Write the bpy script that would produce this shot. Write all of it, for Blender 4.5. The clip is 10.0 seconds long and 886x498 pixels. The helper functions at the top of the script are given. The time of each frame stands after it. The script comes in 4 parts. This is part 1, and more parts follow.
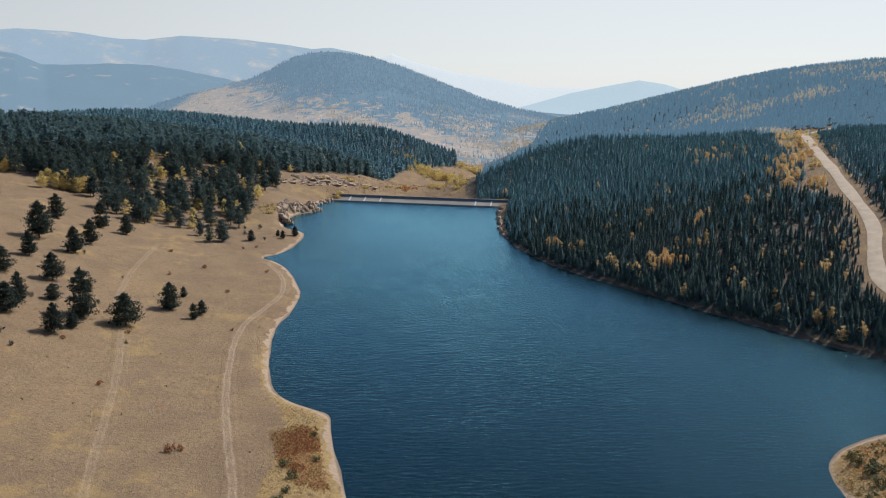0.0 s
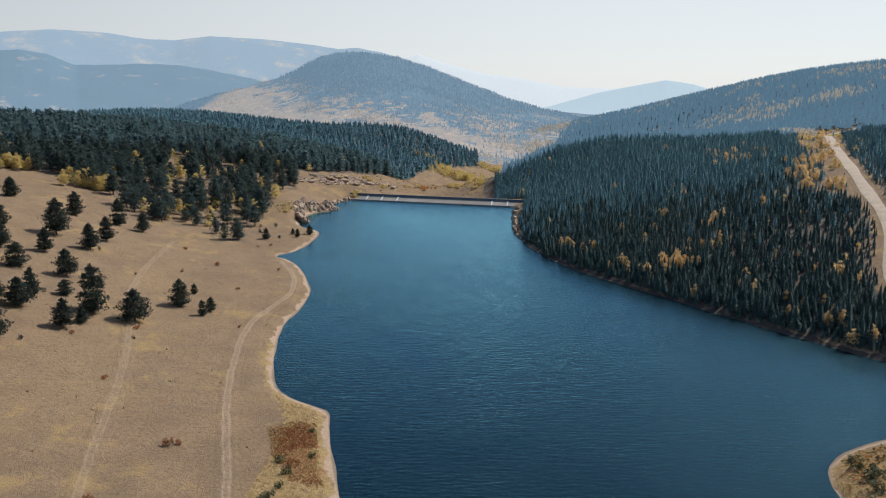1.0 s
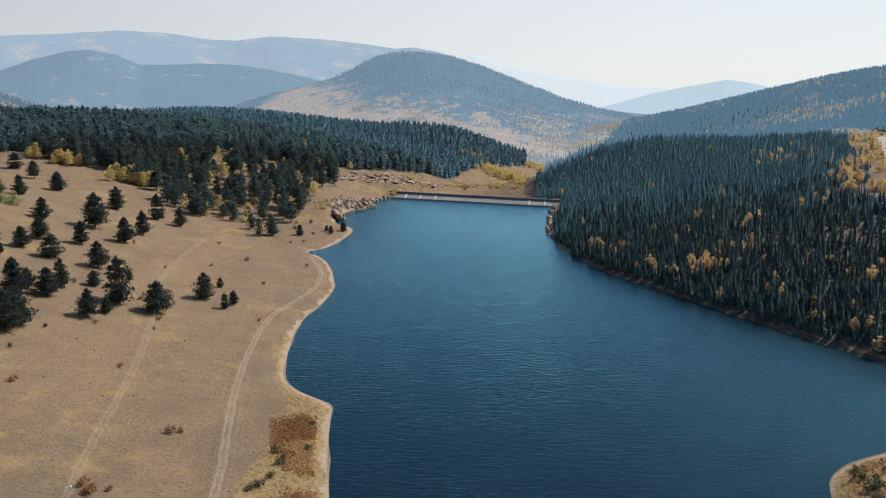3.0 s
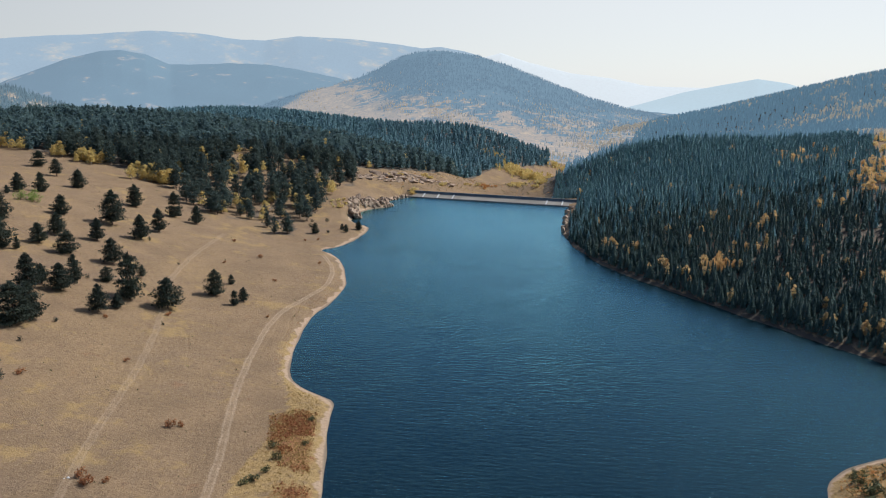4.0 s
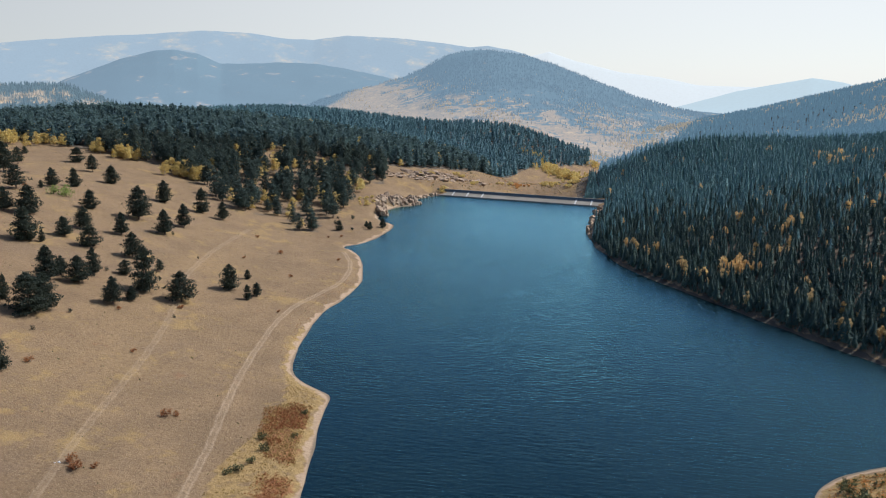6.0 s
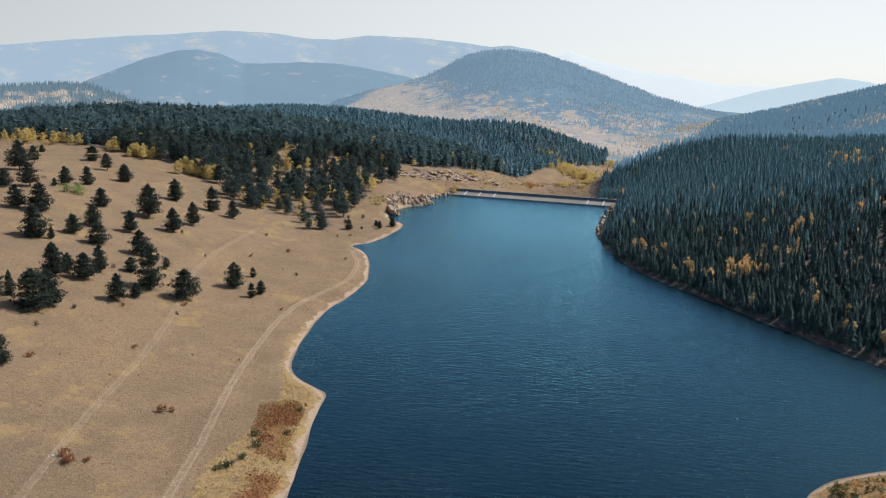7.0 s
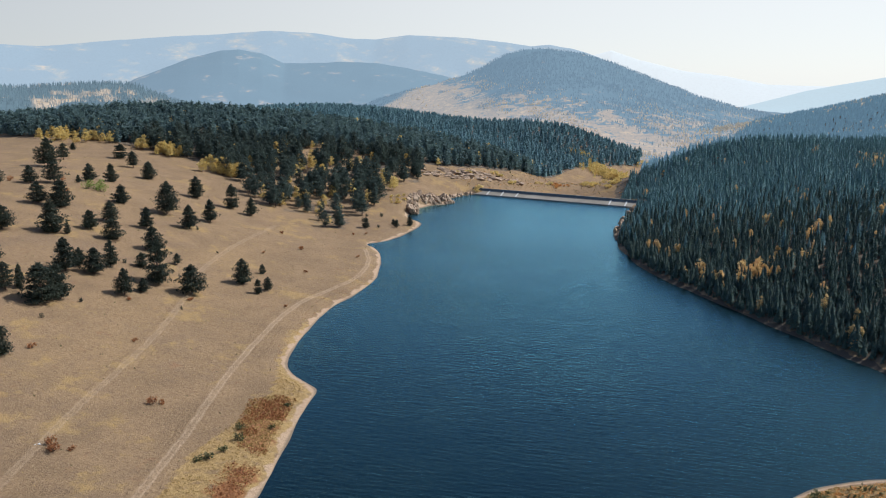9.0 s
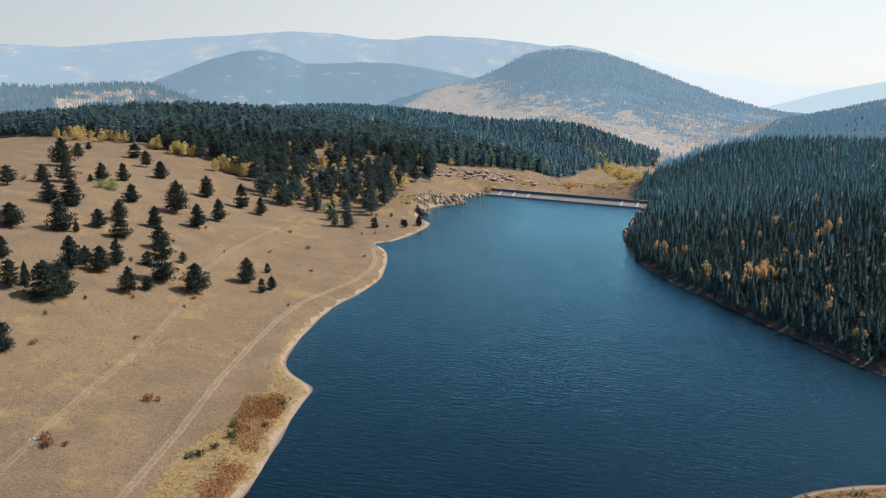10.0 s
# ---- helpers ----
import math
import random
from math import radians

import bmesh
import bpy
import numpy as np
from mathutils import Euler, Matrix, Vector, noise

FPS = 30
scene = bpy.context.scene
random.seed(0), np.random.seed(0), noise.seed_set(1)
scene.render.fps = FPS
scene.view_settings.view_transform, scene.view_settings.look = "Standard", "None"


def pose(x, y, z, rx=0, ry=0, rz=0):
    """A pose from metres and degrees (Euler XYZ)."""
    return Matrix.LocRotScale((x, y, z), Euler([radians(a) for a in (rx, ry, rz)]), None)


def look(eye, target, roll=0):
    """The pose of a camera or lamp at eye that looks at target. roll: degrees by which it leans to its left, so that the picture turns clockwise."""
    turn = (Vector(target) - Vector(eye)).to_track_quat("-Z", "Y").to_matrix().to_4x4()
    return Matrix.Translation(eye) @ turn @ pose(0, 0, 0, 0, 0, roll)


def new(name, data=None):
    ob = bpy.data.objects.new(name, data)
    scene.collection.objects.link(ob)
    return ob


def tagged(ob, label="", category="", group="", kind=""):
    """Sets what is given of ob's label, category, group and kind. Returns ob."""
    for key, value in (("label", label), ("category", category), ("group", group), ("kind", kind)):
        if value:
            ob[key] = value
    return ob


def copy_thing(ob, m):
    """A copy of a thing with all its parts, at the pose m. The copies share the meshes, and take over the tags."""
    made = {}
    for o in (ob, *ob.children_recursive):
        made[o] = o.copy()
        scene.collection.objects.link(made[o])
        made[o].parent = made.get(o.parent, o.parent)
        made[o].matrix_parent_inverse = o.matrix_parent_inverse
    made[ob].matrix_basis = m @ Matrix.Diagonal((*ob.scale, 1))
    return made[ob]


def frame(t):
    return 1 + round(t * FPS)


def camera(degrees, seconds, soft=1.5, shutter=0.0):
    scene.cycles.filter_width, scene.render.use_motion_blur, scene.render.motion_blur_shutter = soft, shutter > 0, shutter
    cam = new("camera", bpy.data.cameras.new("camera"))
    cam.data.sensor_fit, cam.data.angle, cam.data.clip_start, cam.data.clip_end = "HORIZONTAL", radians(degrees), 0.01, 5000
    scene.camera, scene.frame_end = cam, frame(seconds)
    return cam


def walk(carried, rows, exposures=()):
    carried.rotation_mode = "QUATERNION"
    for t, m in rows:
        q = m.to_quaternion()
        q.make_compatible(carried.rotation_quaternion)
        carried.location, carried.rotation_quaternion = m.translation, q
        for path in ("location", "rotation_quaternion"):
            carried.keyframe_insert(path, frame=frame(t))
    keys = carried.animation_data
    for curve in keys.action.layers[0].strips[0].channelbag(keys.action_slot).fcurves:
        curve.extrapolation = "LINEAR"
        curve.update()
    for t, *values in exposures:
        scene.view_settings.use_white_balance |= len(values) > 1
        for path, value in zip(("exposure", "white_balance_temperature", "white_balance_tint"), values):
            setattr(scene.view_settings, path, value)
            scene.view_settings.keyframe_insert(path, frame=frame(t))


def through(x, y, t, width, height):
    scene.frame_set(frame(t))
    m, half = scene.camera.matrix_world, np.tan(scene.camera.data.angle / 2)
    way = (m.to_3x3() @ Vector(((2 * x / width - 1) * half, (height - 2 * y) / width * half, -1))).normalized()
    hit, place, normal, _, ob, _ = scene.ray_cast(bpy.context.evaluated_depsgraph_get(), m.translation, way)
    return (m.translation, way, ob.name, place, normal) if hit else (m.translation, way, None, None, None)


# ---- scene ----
cam = camera(59.0, 10.0, soft=1.1)
PATH = [
    (0.0, (-3.82, -2.69, 92.03), (-4.98, 95.06, 70.96), -0.39),
    (0.5, (-0.18, -2.87, 91.88), (-2.93, 94.85, 70.82), -0.40),
    (1.0, (3.47, -2.98, 91.74), (-0.98, 94.67, 70.69), -0.41),
    (1.5, (7.13, -3.04, 91.61), (0.91, 94.52, 70.55), -0.41),
    (2.0, (10.80, -3.04, 91.48), (2.78, 94.39, 70.42), -0.42),
    (2.5, (14.47, -2.97, 91.36), (4.66, 94.30, 70.30), -0.42),
    (3.0, (18.14, -2.83, 91.24), (6.56, 94.24, 70.18), -0.42),
    (3.5, (21.81, -2.63, 91.13), (8.51, 94.21, 70.06), -0.42),
    (4.0, (25.46, -2.36, 91.03), (10.52, 94.24, 69.94), -0.42),
    (4.5, (29.11, -2.02, 90.93), (12.58, 94.32, 69.83), -0.42),
    (5.0, (32.75, -1.62, 90.84), (14.71, 94.44, 69.72), -0.42),
    (5.5, (36.37, -1.15, 90.76), (16.89, 94.63, 69.62), -0.42),
    (6.0, (39.98, -0.61, 90.68), (19.12, 94.87, 69.52), -0.41),
    (6.5, (43.58, -0.01, 90.61), (21.38, 95.17, 69.44), -0.41),
    (7.0, (47.17, 0.66, 90.54), (23.68, 95.53, 69.36), -0.41),
    (7.5, (50.73, 1.39, 90.49), (25.99, 95.93, 69.29), -0.42),
    (8.0, (54.29, 2.18, 90.43), (28.31, 96.39, 69.23), -0.42),
    (8.5, (57.83, 3.02, 90.39), (30.63, 96.88, 69.18), -0.42),
    (9.0, (61.37, 3.91, 90.35), (32.93, 97.41, 69.15), -0.43),
    (9.5, (64.89, 4.86, 90.31), (35.20, 97.97, 69.14), -0.44),
    (10.0, (68.40, 5.85, 90.29), (37.45, 98.55, 69.14), -0.45),
]
walk(cam, [(t, look(eye, target, roll)) for t, eye, target, roll in PATH],
     exposures=[(0.0, 0.12, 5770, 10), (5.0, 0.22, 5790, 10), (10.0, 0.31, 5820, 10)])

# ---- sky and sun ----
SUN_AZIMUTH, SUN_ELEVATION = radians(56), radians(47)   # clockwise from +y
world = bpy.data.worlds.new("sky")
scene.world = world
world.use_nodes = True
wn = world.node_tree
sky = wn.nodes.new("ShaderNodeTexSky")
sky.sky_type, sky.sun_disc = "NISHITA", False
sky.sun_elevation, sky.sun_rotation = SUN_ELEVATION, SUN_AZIMUTH
sky.altitude, sky.air_density, sky.dust_density, sky.ozone_density = 2400, 1.0, 2.0, 1.5
# smoke low over the horizon, all the way round, thinning out with height
up = wn.nodes.new("ShaderNodeSeparateXYZ")
wn.links.new(wn.nodes.new("ShaderNodeTexCoord").outputs["Generated"], up.inputs[0])
thin = wn.nodes.new("ShaderNodeMapRange")
thin.interpolation_type = "SMOOTHERSTEP"
for key, value in zip(("From Min", "From Max", "To Min", "To Max"), (0.09, 0.45, 0.90, 0.04)):
    thin.inputs[key].default_value = value
wn.links.new(up.outputs["Z"], thin.inputs["Value"])
veil = wn.nodes.new("ShaderNodeMix")
veil.data_type = "RGBA"
# the smoke scatters light forwards: brighter towards the sun
toward = wn.nodes.new("ShaderNodeVectorMath")
toward.operation = "DOT_PRODUCT"
toward.inputs[1].default_value = (math.sin(SUN_AZIMUTH), math.cos(SUN_AZIMUTH), 0)
wn.links.new(up.inputs[0].links[0].from_socket, toward.inputs[0])
glare = wn.nodes.new("ShaderNodeMapRange")
glare.interpolation_type = "SMOOTHSTEP"
for key, value in zip(("From Min", "From Max", "To Min", "To Max"), (-0.75, 0.85, 0.0, 1.0)):
    glare.inputs[key].default_value = value
wn.links.new(toward.outputs["Value"], glare.inputs["Value"])
smoke = wn.nodes.new("ShaderNodeMix")
smoke.data_type = "RGBA"
smoke.inputs[6].default_value, smoke.inputs[7].default_value = (2.75, 2.62, 2.34, 1), (5.12, 4.84, 4.24, 1)
wn.links.new(glare.outputs[0], smoke.inputs[0])
wn.links.new(smoke.outputs[2], veil.inputs[7])
wn.links.new(thin.outputs[0], veil.inputs[0])
wn.links.new(sky.outputs[0], veil.inputs[6])
# and a wide pale aureole round the sun itself
near_sun = wn.nodes.new("ShaderNodeVectorMath")
near_sun.operation = "DOT_PRODUCT"
near_sun.inputs[1].default_value = (math.sin(SUN_AZIMUTH) * math.cos(SUN_ELEVATION), math.cos(SUN_AZIMUTH) * math.cos(SUN_ELEVATION), math.sin(SUN_ELEVATION))
wn.links.new(up.inputs[0].links[0].from_socket, near_sun.inputs[0])
ring = wn.nodes.new("ShaderNodeMapRange")
ring.interpolation_type = "SMOOTHSTEP"
for key, value in zip(("From Min", "From Max", "To Min", "To Max"), (0.58, 1.0, 0.0, 0.6)):
    ring.inputs[key].default_value = value
wn.links.new(near_sun.outputs["Value"], ring.inputs["Value"])
aureole = wn.nodes.new("ShaderNodeMix")
aureole.data_type = "RGBA"
aureole.inputs[7].default_value = (5.2, 5.4, 5.6, 1)
wn.links.new(ring.outputs[0], aureole.inputs[0])
wn.links.new(veil.outputs[2], aureole.inputs[6])
wn.links.new(aureole.outputs[2], wn.nodes["Background"].inputs[0])
wn.nodes["Background"].inputs[1].default_value = 0.15
sun_data = bpy.data.lights.new("sun", "SUN")
sun_data.energy, sun_data.angle, sun_data.color = 5.0, radians(0.6), (1.0, 0.95, 0.87)
sun = new("sun", sun_data)
SUN_WAY = Vector((math.sin(SUN_AZIMUTH) * math.cos(SUN_ELEVATION), math.cos(SUN_AZIMUTH) * math.cos(SUN_ELEVATION), math.sin(SUN_ELEVATION)))
sun.matrix_world = look(SUN_WAY * 300, (0, 0, 0))


# ---- materials ----
class Nodes:
    """A node material with a Principled shader and short ways to add nodes."""

    def __init__(self, name, rough=0.9, spec=0.2):
        self.mat = bpy.data.materials.new(name)
        self.mat.use_nodes = True
        self.tree = self.mat.node_tree
        self.bsdf = self.tree.nodes["Principled BSDF"]
        self.out = self.tree.nodes["Material Output"]
        self.put("Roughness", rough)
        self.put("Specular IOR Level", spec)
        self.coord = self.node("ShaderNodeNewGeometry").outputs["Position"]

    def node(self, kind):
        return self.tree.nodes.new(kind)

    def link(self, a, b):
        self.tree.links.new(a, b)

    def put(self, socket, value):
        if hasattr(value, "node"):
            self.link(value, self.bsdf.inputs[socket])
        else:
            self.bsdf.inputs[socket].default_value = value

    def noise(self, scale, detail=4.0, rough=0.55, stretch=None):
        n = self.node("ShaderNodeTexNoise")
        n.inputs["Scale"].default_value, n.inputs["Detail"].default_value, n.inputs["Roughness"].default_value = scale, detail, rough
        source = self.coord
        if stretch:
            m = self.node("ShaderNodeMapping")
            m.inputs["Scale"].default_value = stretch
            self.link(self.coord, m.inputs["Vector"])
            source = m.outputs[0]
        self.link(source, n.inputs["Vector"])
        return n.outputs["Fac"]

    def ramp(self, fac, low, high, a=0.0, b=1.0):
        n = self.node("ShaderNodeMapRange")
        n.interpolation_type = "SMOOTHSTEP"
        for k, v in zip(("From Min", "From Max", "To Min", "To Max"), (low, high, a, b)):
            n.inputs[k].default_value = v
        self.link(fac, n.inputs["Value"])
        return n.outputs[0]

    def mix(self, fac, a, b):
        n = self.node("ShaderNodeMix")
        n.data_type = "RGBA"
        for socket, v in ((n.inputs[0], fac), (n.inputs[6], a), (n.inputs[7], b)):
            if hasattr(v, "node"):
                self.link(v, socket)
            elif isinstance(v, (int, float)):
                socket.default_value = v
            else:
                socket.default_value = (*v, 1)
        return n.outputs[2]

    def math(self, op, a, b):
        n = self.node("ShaderNodeMath")
        n.operation = op
        for socket, v in zip(n.inputs, (a, b)):
            if hasattr(v, "node"):
                self.link(v, socket)
            else:
                socket.default_value = v
        return n.outputs[0]

    def attribute(self, name):
        n = self.node("ShaderNodeAttribute")
        n.attribute_name = name
        return n.outputs["Fac"]

    def random(self):
        return self.node("ShaderNodeObjectInfo").outputs["Random"]

    def bump(self, height, distance, strength=1.0):
        n = self.node("ShaderNodeBump")
        n.inputs["Distance"].default_value, n.inputs["Strength"].default_value = distance, strength
        self.link(height, n.inputs["Height"])
        self.put("Normal", n.outputs[0])


def ground_material(name, track=0.0):
    """Dry grassland, woodland litter and beach; with track, how plainly two wheel ruts are worn into it."""
    m = Nodes(name, 0.95, 0.1)
    big, mid, fine = m.noise(0.012, 5), m.noise(0.07, 5, 0.6), m.noise(0.9, 5, 0.7)
    straw = m.mix(m.ramp(mid, 0.35, 0.65), (0.219, 0.142, 0.076), (0.171, 0.112, 0.061))
    straw = m.mix(m.ramp(big, 0.50, 0.66, 0, 0.6), straw, (0.239, 0.154, 0.076))
    straw = m.mix(m.ramp(m.noise(0.03, 6, 0.7), 0.52, 0.64, 0, 0.45), straw, (0.167, 0.114, 0.073))
    straw = m.mix(m.ramp(m.noise(0.11, 5, 0.7), 0.60, 0.70, 0, 0.5), straw, (0.276, 0.177, 0.078))
    straw = m.mix(m.ramp(fine, 0.42, 0.70, 0, 0.75), straw, (0.126, 0.082, 0.047))
    straw = m.mix(m.ramp(m.noise(0.055, 6, 0.72), 0.54, 0.64, 0, 0.8), straw, (0.261, 0.169, 0.068))
    straw = m.mix(m.ramp(m.noise(0.34, 5, 0.75), 0.52, 0.66, 0, 0.5), straw, (0.142, 0.095, 0.059))
    straw = m.mix(m.ramp(m.noise(2.6, 3, 0.7), 0.53, 0.70, 0, 0.65), straw, (0.310, 0.221, 0.129))
    litter = m.mix(m.ramp(m.noise(0.25, 5), 0.35, 0.65), (0.070, 0.056, 0.042), (0.150, 0.112, 0.076))
    sand = m.mix(m.ramp(fine, 0.35, 0.7), (0.360, 0.250, 0.158), (0.275, 0.188, 0.118))
    shore = m.math("ADD", m.attribute("shore"), m.ramp(m.noise(0.15, 3), 0.2, 0.8, -1.6, 1.6))
    wood = m.ramp(m.math("ADD", m.attribute("wood"), m.ramp(mid, 0.2, 0.8, -0.35, 0.35)), 0.35, 0.7)
    colour = m.mix(wood, straw, litter)
    patchy = m.ramp(m.noise(0.35, 5, 0.65), 0.2, 0.8, -0.6, 0.5)
    colour = m.mix(m.ramp(m.math("ADD", m.attribute("fringe"), patchy), 0.45, 0.9, 0, 0.7), colour, m.mix(m.ramp(fine, 0.35, 0.65), (0.345, 0.232, 0.090), (0.225, 0.140, 0.052)))
    colour = m.mix(m.ramp(m.math("ADD", m.attribute("scrub"), m.ramp(m.noise(0.16, 5, 0.65), 0.25, 0.75, -0.5, 0.45)), 0.25, 0.75, 0, 0.8), colour, m.mix(m.ramp(fine, 0.35, 0.65), (0.235, 0.098, 0.040), (0.150, 0.060, 0.028)))
    # the east bank's beach is painted dark for the shade of its trees
    beach = m.mix(m.attribute("east"), sand, (0.060, 0.050, 0.040))
    colour = m.mix(m.ramp(m.math("ADD", shore, m.math("MULTIPLY", m.attribute("spit"), 0.4)), 1.6, 2.3), beach, colour)
    if track:
        off = m.math("ABSOLUTE", m.math("ADD", m.attribute("across"), m.ramp(m.noise(0.12, 3), 0.2, 0.8, -0.35, 0.35)), 0)
        rut = m.ramp(m.math("ABSOLUTE", m.math("SUBTRACT", off, 0.72), 0), 0.10, 0.48, 1, 0)
        bed = m.ramp(off, 0.7, 1.5, 0.45, 0)
        wear = m.math("MULTIPLY", m.math("MAXIMUM", rut, bed), m.ramp(m.noise(0.22, 5, 0.7), 0.25, 0.6, 0.35, 1.0))
        colour = m.mix(m.math("MULTIPLY", wear, track), colour, m.mix(m.ramp(fine, 0.3, 0.7), (0.375, 0.272, 0.178), (0.300, 0.215, 0.138)))
    wet = m.mix(0.6, colour, (0.07, 0.06, 0.045))
    colour = m.mix(m.ramp(m.attribute("shore"), 0.2, 1.1), wet, colour)
    m.put("Base Color", colour)
    m.bump(m.noise(1.1, 6, 0.75), 0.55, 0.9)
    return m.mat


def water_material():
    m = Nodes("lake_water", 0.9, 0.0)
    m.put("Base Color", m.mix(m.ramp(m.noise(0.01, 3), 0.3, 0.7), (0.0007, 0.0035, 0.0055), (0.0009, 0.005, 0.0075)))
    swell = m.noise(0.55, 3, 0.5, (0.38, 1.6, 1.0))
    chop = m.noise(2.2, 4, 0.6, (0.7, 1.25, 1.0))
    gust = m.ramp(m.noise(0.012, 3), 0.3, 0.7, 0.5, 1.0)
    waves = m.math("MULTIPLY", m.math("ADD", swell, m.math("ADD", m.math("MULTIPLY", chop, 0.4), m.math("MULTIPLY", m.noise(7.0, 2, 0.5), 0.10))), gust)
    m.bump(waves, 0.27, 1.0)
    normal = m.bsdf.inputs["Normal"].links[0].from_socket
    gloss = m.node("ShaderNodeBsdfGlossy")
    gloss.inputs["Color"].default_value = (0.46, 0.87, 1.0, 1)
    gloss.inputs["Roughness"].default_value = 0.20
    m.link(normal, gloss.inputs["Normal"])
    fresnel = m.node("ShaderNodeFresnel")
    fresnel.inputs["IOR"].default_value = 1.39
    soft = m.node("ShaderNodeBump")
    soft.inputs["Distance"].default_value = 0.26
    m.link(waves, soft.inputs["Height"])
    m.link(soft.outputs[0], fresnel.inputs["Normal"])
    blend = m.node("ShaderNodeMixShader")
    steep = m.math("MULTIPLY", m.math("POWER", fresnel.outputs[0], 1.35), 2.0)   # Fresnel curve bent: weaker reflection from above, stronger at low angles
    m.link(steep, blend.inputs[0])
    m.link(m.bsdf.outputs[0], blend.inputs[1])
    m.link(gloss.outputs[0], blend.inputs[2])
    m.link(blend.outputs[0], m.out.inputs["Surface"])
    return m.mat


def foliage_material(name, colour, deep, bright, through=0.25, haze_sheen=0.0, gloss=0.2):
    m = Nodes(name, 0.75, gloss)
    tint = m.math("ADD", m.attribute("tint"), m.random())
    base = m.mix(m.math("FRACT", tint, 0), deep, colour)
    base = m.mix(m.ramp(m.noise(1.3, 3, 0.6), 0.40, 0.75, 0, 0.8), base, bright)
    m.put("Base Color", base)
    # a bluish sheen on the needles, standing in for haze
    m.put("Sheen Weight", haze_sheen)
    m.put("Sheen Roughness", 0.6)
    m.put("Sheen Tint", (0.62, 0.80, 1.0, 1))
    leaf = m.node("ShaderNodeBsdfTranslucent")
    m.link(base, leaf.inputs["Color"])
    blend = m.node("ShaderNodeMixShader")
    blend.inputs[0].default_value = through
    m.link(m.bsdf.outputs[0], blend.inputs[1])
    m.link(leaf.outputs[0], blend.inputs[2])
    m.link(blend.outputs[0], m.out.inputs["Surface"])
    return m.mat


def plain_material(name, a, b, scale, rough=0.85, spec=0.25, bump=0.0, stretch=None):
    m = Nodes(name, rough, spec)
    big, fine = m.noise(scale, 5, 0.6, stretch), m.noise(scale * 9, 4, 0.6, stretch)
    c = m.mix(m.ramp(big, 0.32, 0.68), a, b)
    c = m.mix(m.ramp(fine, 0.5, 0.8, 0, 0.35), c, tuple(0.55 * v for v in a))
    m.put("Base Color", c)
    if bump:
        m.bump(m.noise(scale * 4, 6, 0.7, stretch), bump)
    return m.mat


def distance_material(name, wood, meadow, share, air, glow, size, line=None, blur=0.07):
    """A far slope seen through a smoky sky: woods with dry openings, and below the tree line dry valley grass; the lit
    air in front is painted as emission of the slope itself.
    """
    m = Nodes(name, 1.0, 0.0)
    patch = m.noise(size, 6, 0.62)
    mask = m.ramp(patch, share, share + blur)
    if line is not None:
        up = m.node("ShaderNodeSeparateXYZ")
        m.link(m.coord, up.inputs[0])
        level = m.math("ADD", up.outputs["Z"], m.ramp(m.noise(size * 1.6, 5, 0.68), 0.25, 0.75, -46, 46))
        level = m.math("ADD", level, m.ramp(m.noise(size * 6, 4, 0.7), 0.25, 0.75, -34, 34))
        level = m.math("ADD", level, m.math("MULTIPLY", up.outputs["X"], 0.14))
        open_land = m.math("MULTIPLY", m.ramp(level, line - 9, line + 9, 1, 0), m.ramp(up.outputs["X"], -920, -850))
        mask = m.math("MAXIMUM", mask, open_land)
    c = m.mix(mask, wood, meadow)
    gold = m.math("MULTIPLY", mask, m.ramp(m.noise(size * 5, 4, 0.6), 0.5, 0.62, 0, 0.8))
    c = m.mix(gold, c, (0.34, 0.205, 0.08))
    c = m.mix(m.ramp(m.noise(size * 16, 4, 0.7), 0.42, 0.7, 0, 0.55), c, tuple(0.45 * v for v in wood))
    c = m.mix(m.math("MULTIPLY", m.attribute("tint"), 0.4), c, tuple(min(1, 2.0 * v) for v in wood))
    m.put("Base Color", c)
    # haze painted as a glow of the surface, in the air's colour
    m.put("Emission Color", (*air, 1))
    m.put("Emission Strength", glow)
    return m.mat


GROUND = ground_material("dry_grassland")
TRACK, FAINT_TRACK = ground_material("worn_dirt_track", 0.6), ground_material("faint_dirt_track", 0.35)
WATER = water_material()
SPRUCE = foliage_material("spruce_needles", (0.070, 0.116, 0.096), (0.044, 0.078, 0.068), (0.108, 0.134, 0.084), 0.5, haze_sheen=0.15)
# same spruce, farther off: haze painted into the base colour
HAZED_SPRUCE = foliage_material("hazed_spruce_needles", (0.146, 0.268, 0.256), (0.112, 0.220, 0.218), (0.182, 0.272, 0.232), 0.5, haze_sheen=0.5)
PINE = foliage_material("pine_needles", (0.040, 0.050, 0.036), (0.026, 0.035, 0.028), (0.064, 0.068, 0.042), 0.45, gloss=0.15)
EDGE = foliage_material("edge_pine_needles", (0.060, 0.084, 0.070), (0.040, 0.060, 0.054), (0.092, 0.102, 0.068), 0.45)
# pines behind the edge: colour lifted towards blue to paint some haze
PINEWOOD = foliage_material("hazed_pine_needles", (0.088, 0.136, 0.122), (0.064, 0.106, 0.102), (0.112, 0.146, 0.112), 0.5, haze_sheen=0.2)
GOLD = foliage_material("golden_leaves", (0.720, 0.510, 0.220), (0.620, 0.395, 0.150), (0.760, 0.600, 0.330), 0.5)
ORANGE = foliage_material("orange_willow_leaves", (0.520, 0.250, 0.080), (0.400, 0.170, 0.055), (0.620, 0.360, 0.120), 0.4)
PALE_GOLD = foliage_material("pale_yellow_leaves", (0.600, 0.455, 0.150), (0.500, 0.345, 0.100), (0.680, 0.560, 0.250), 0.45)
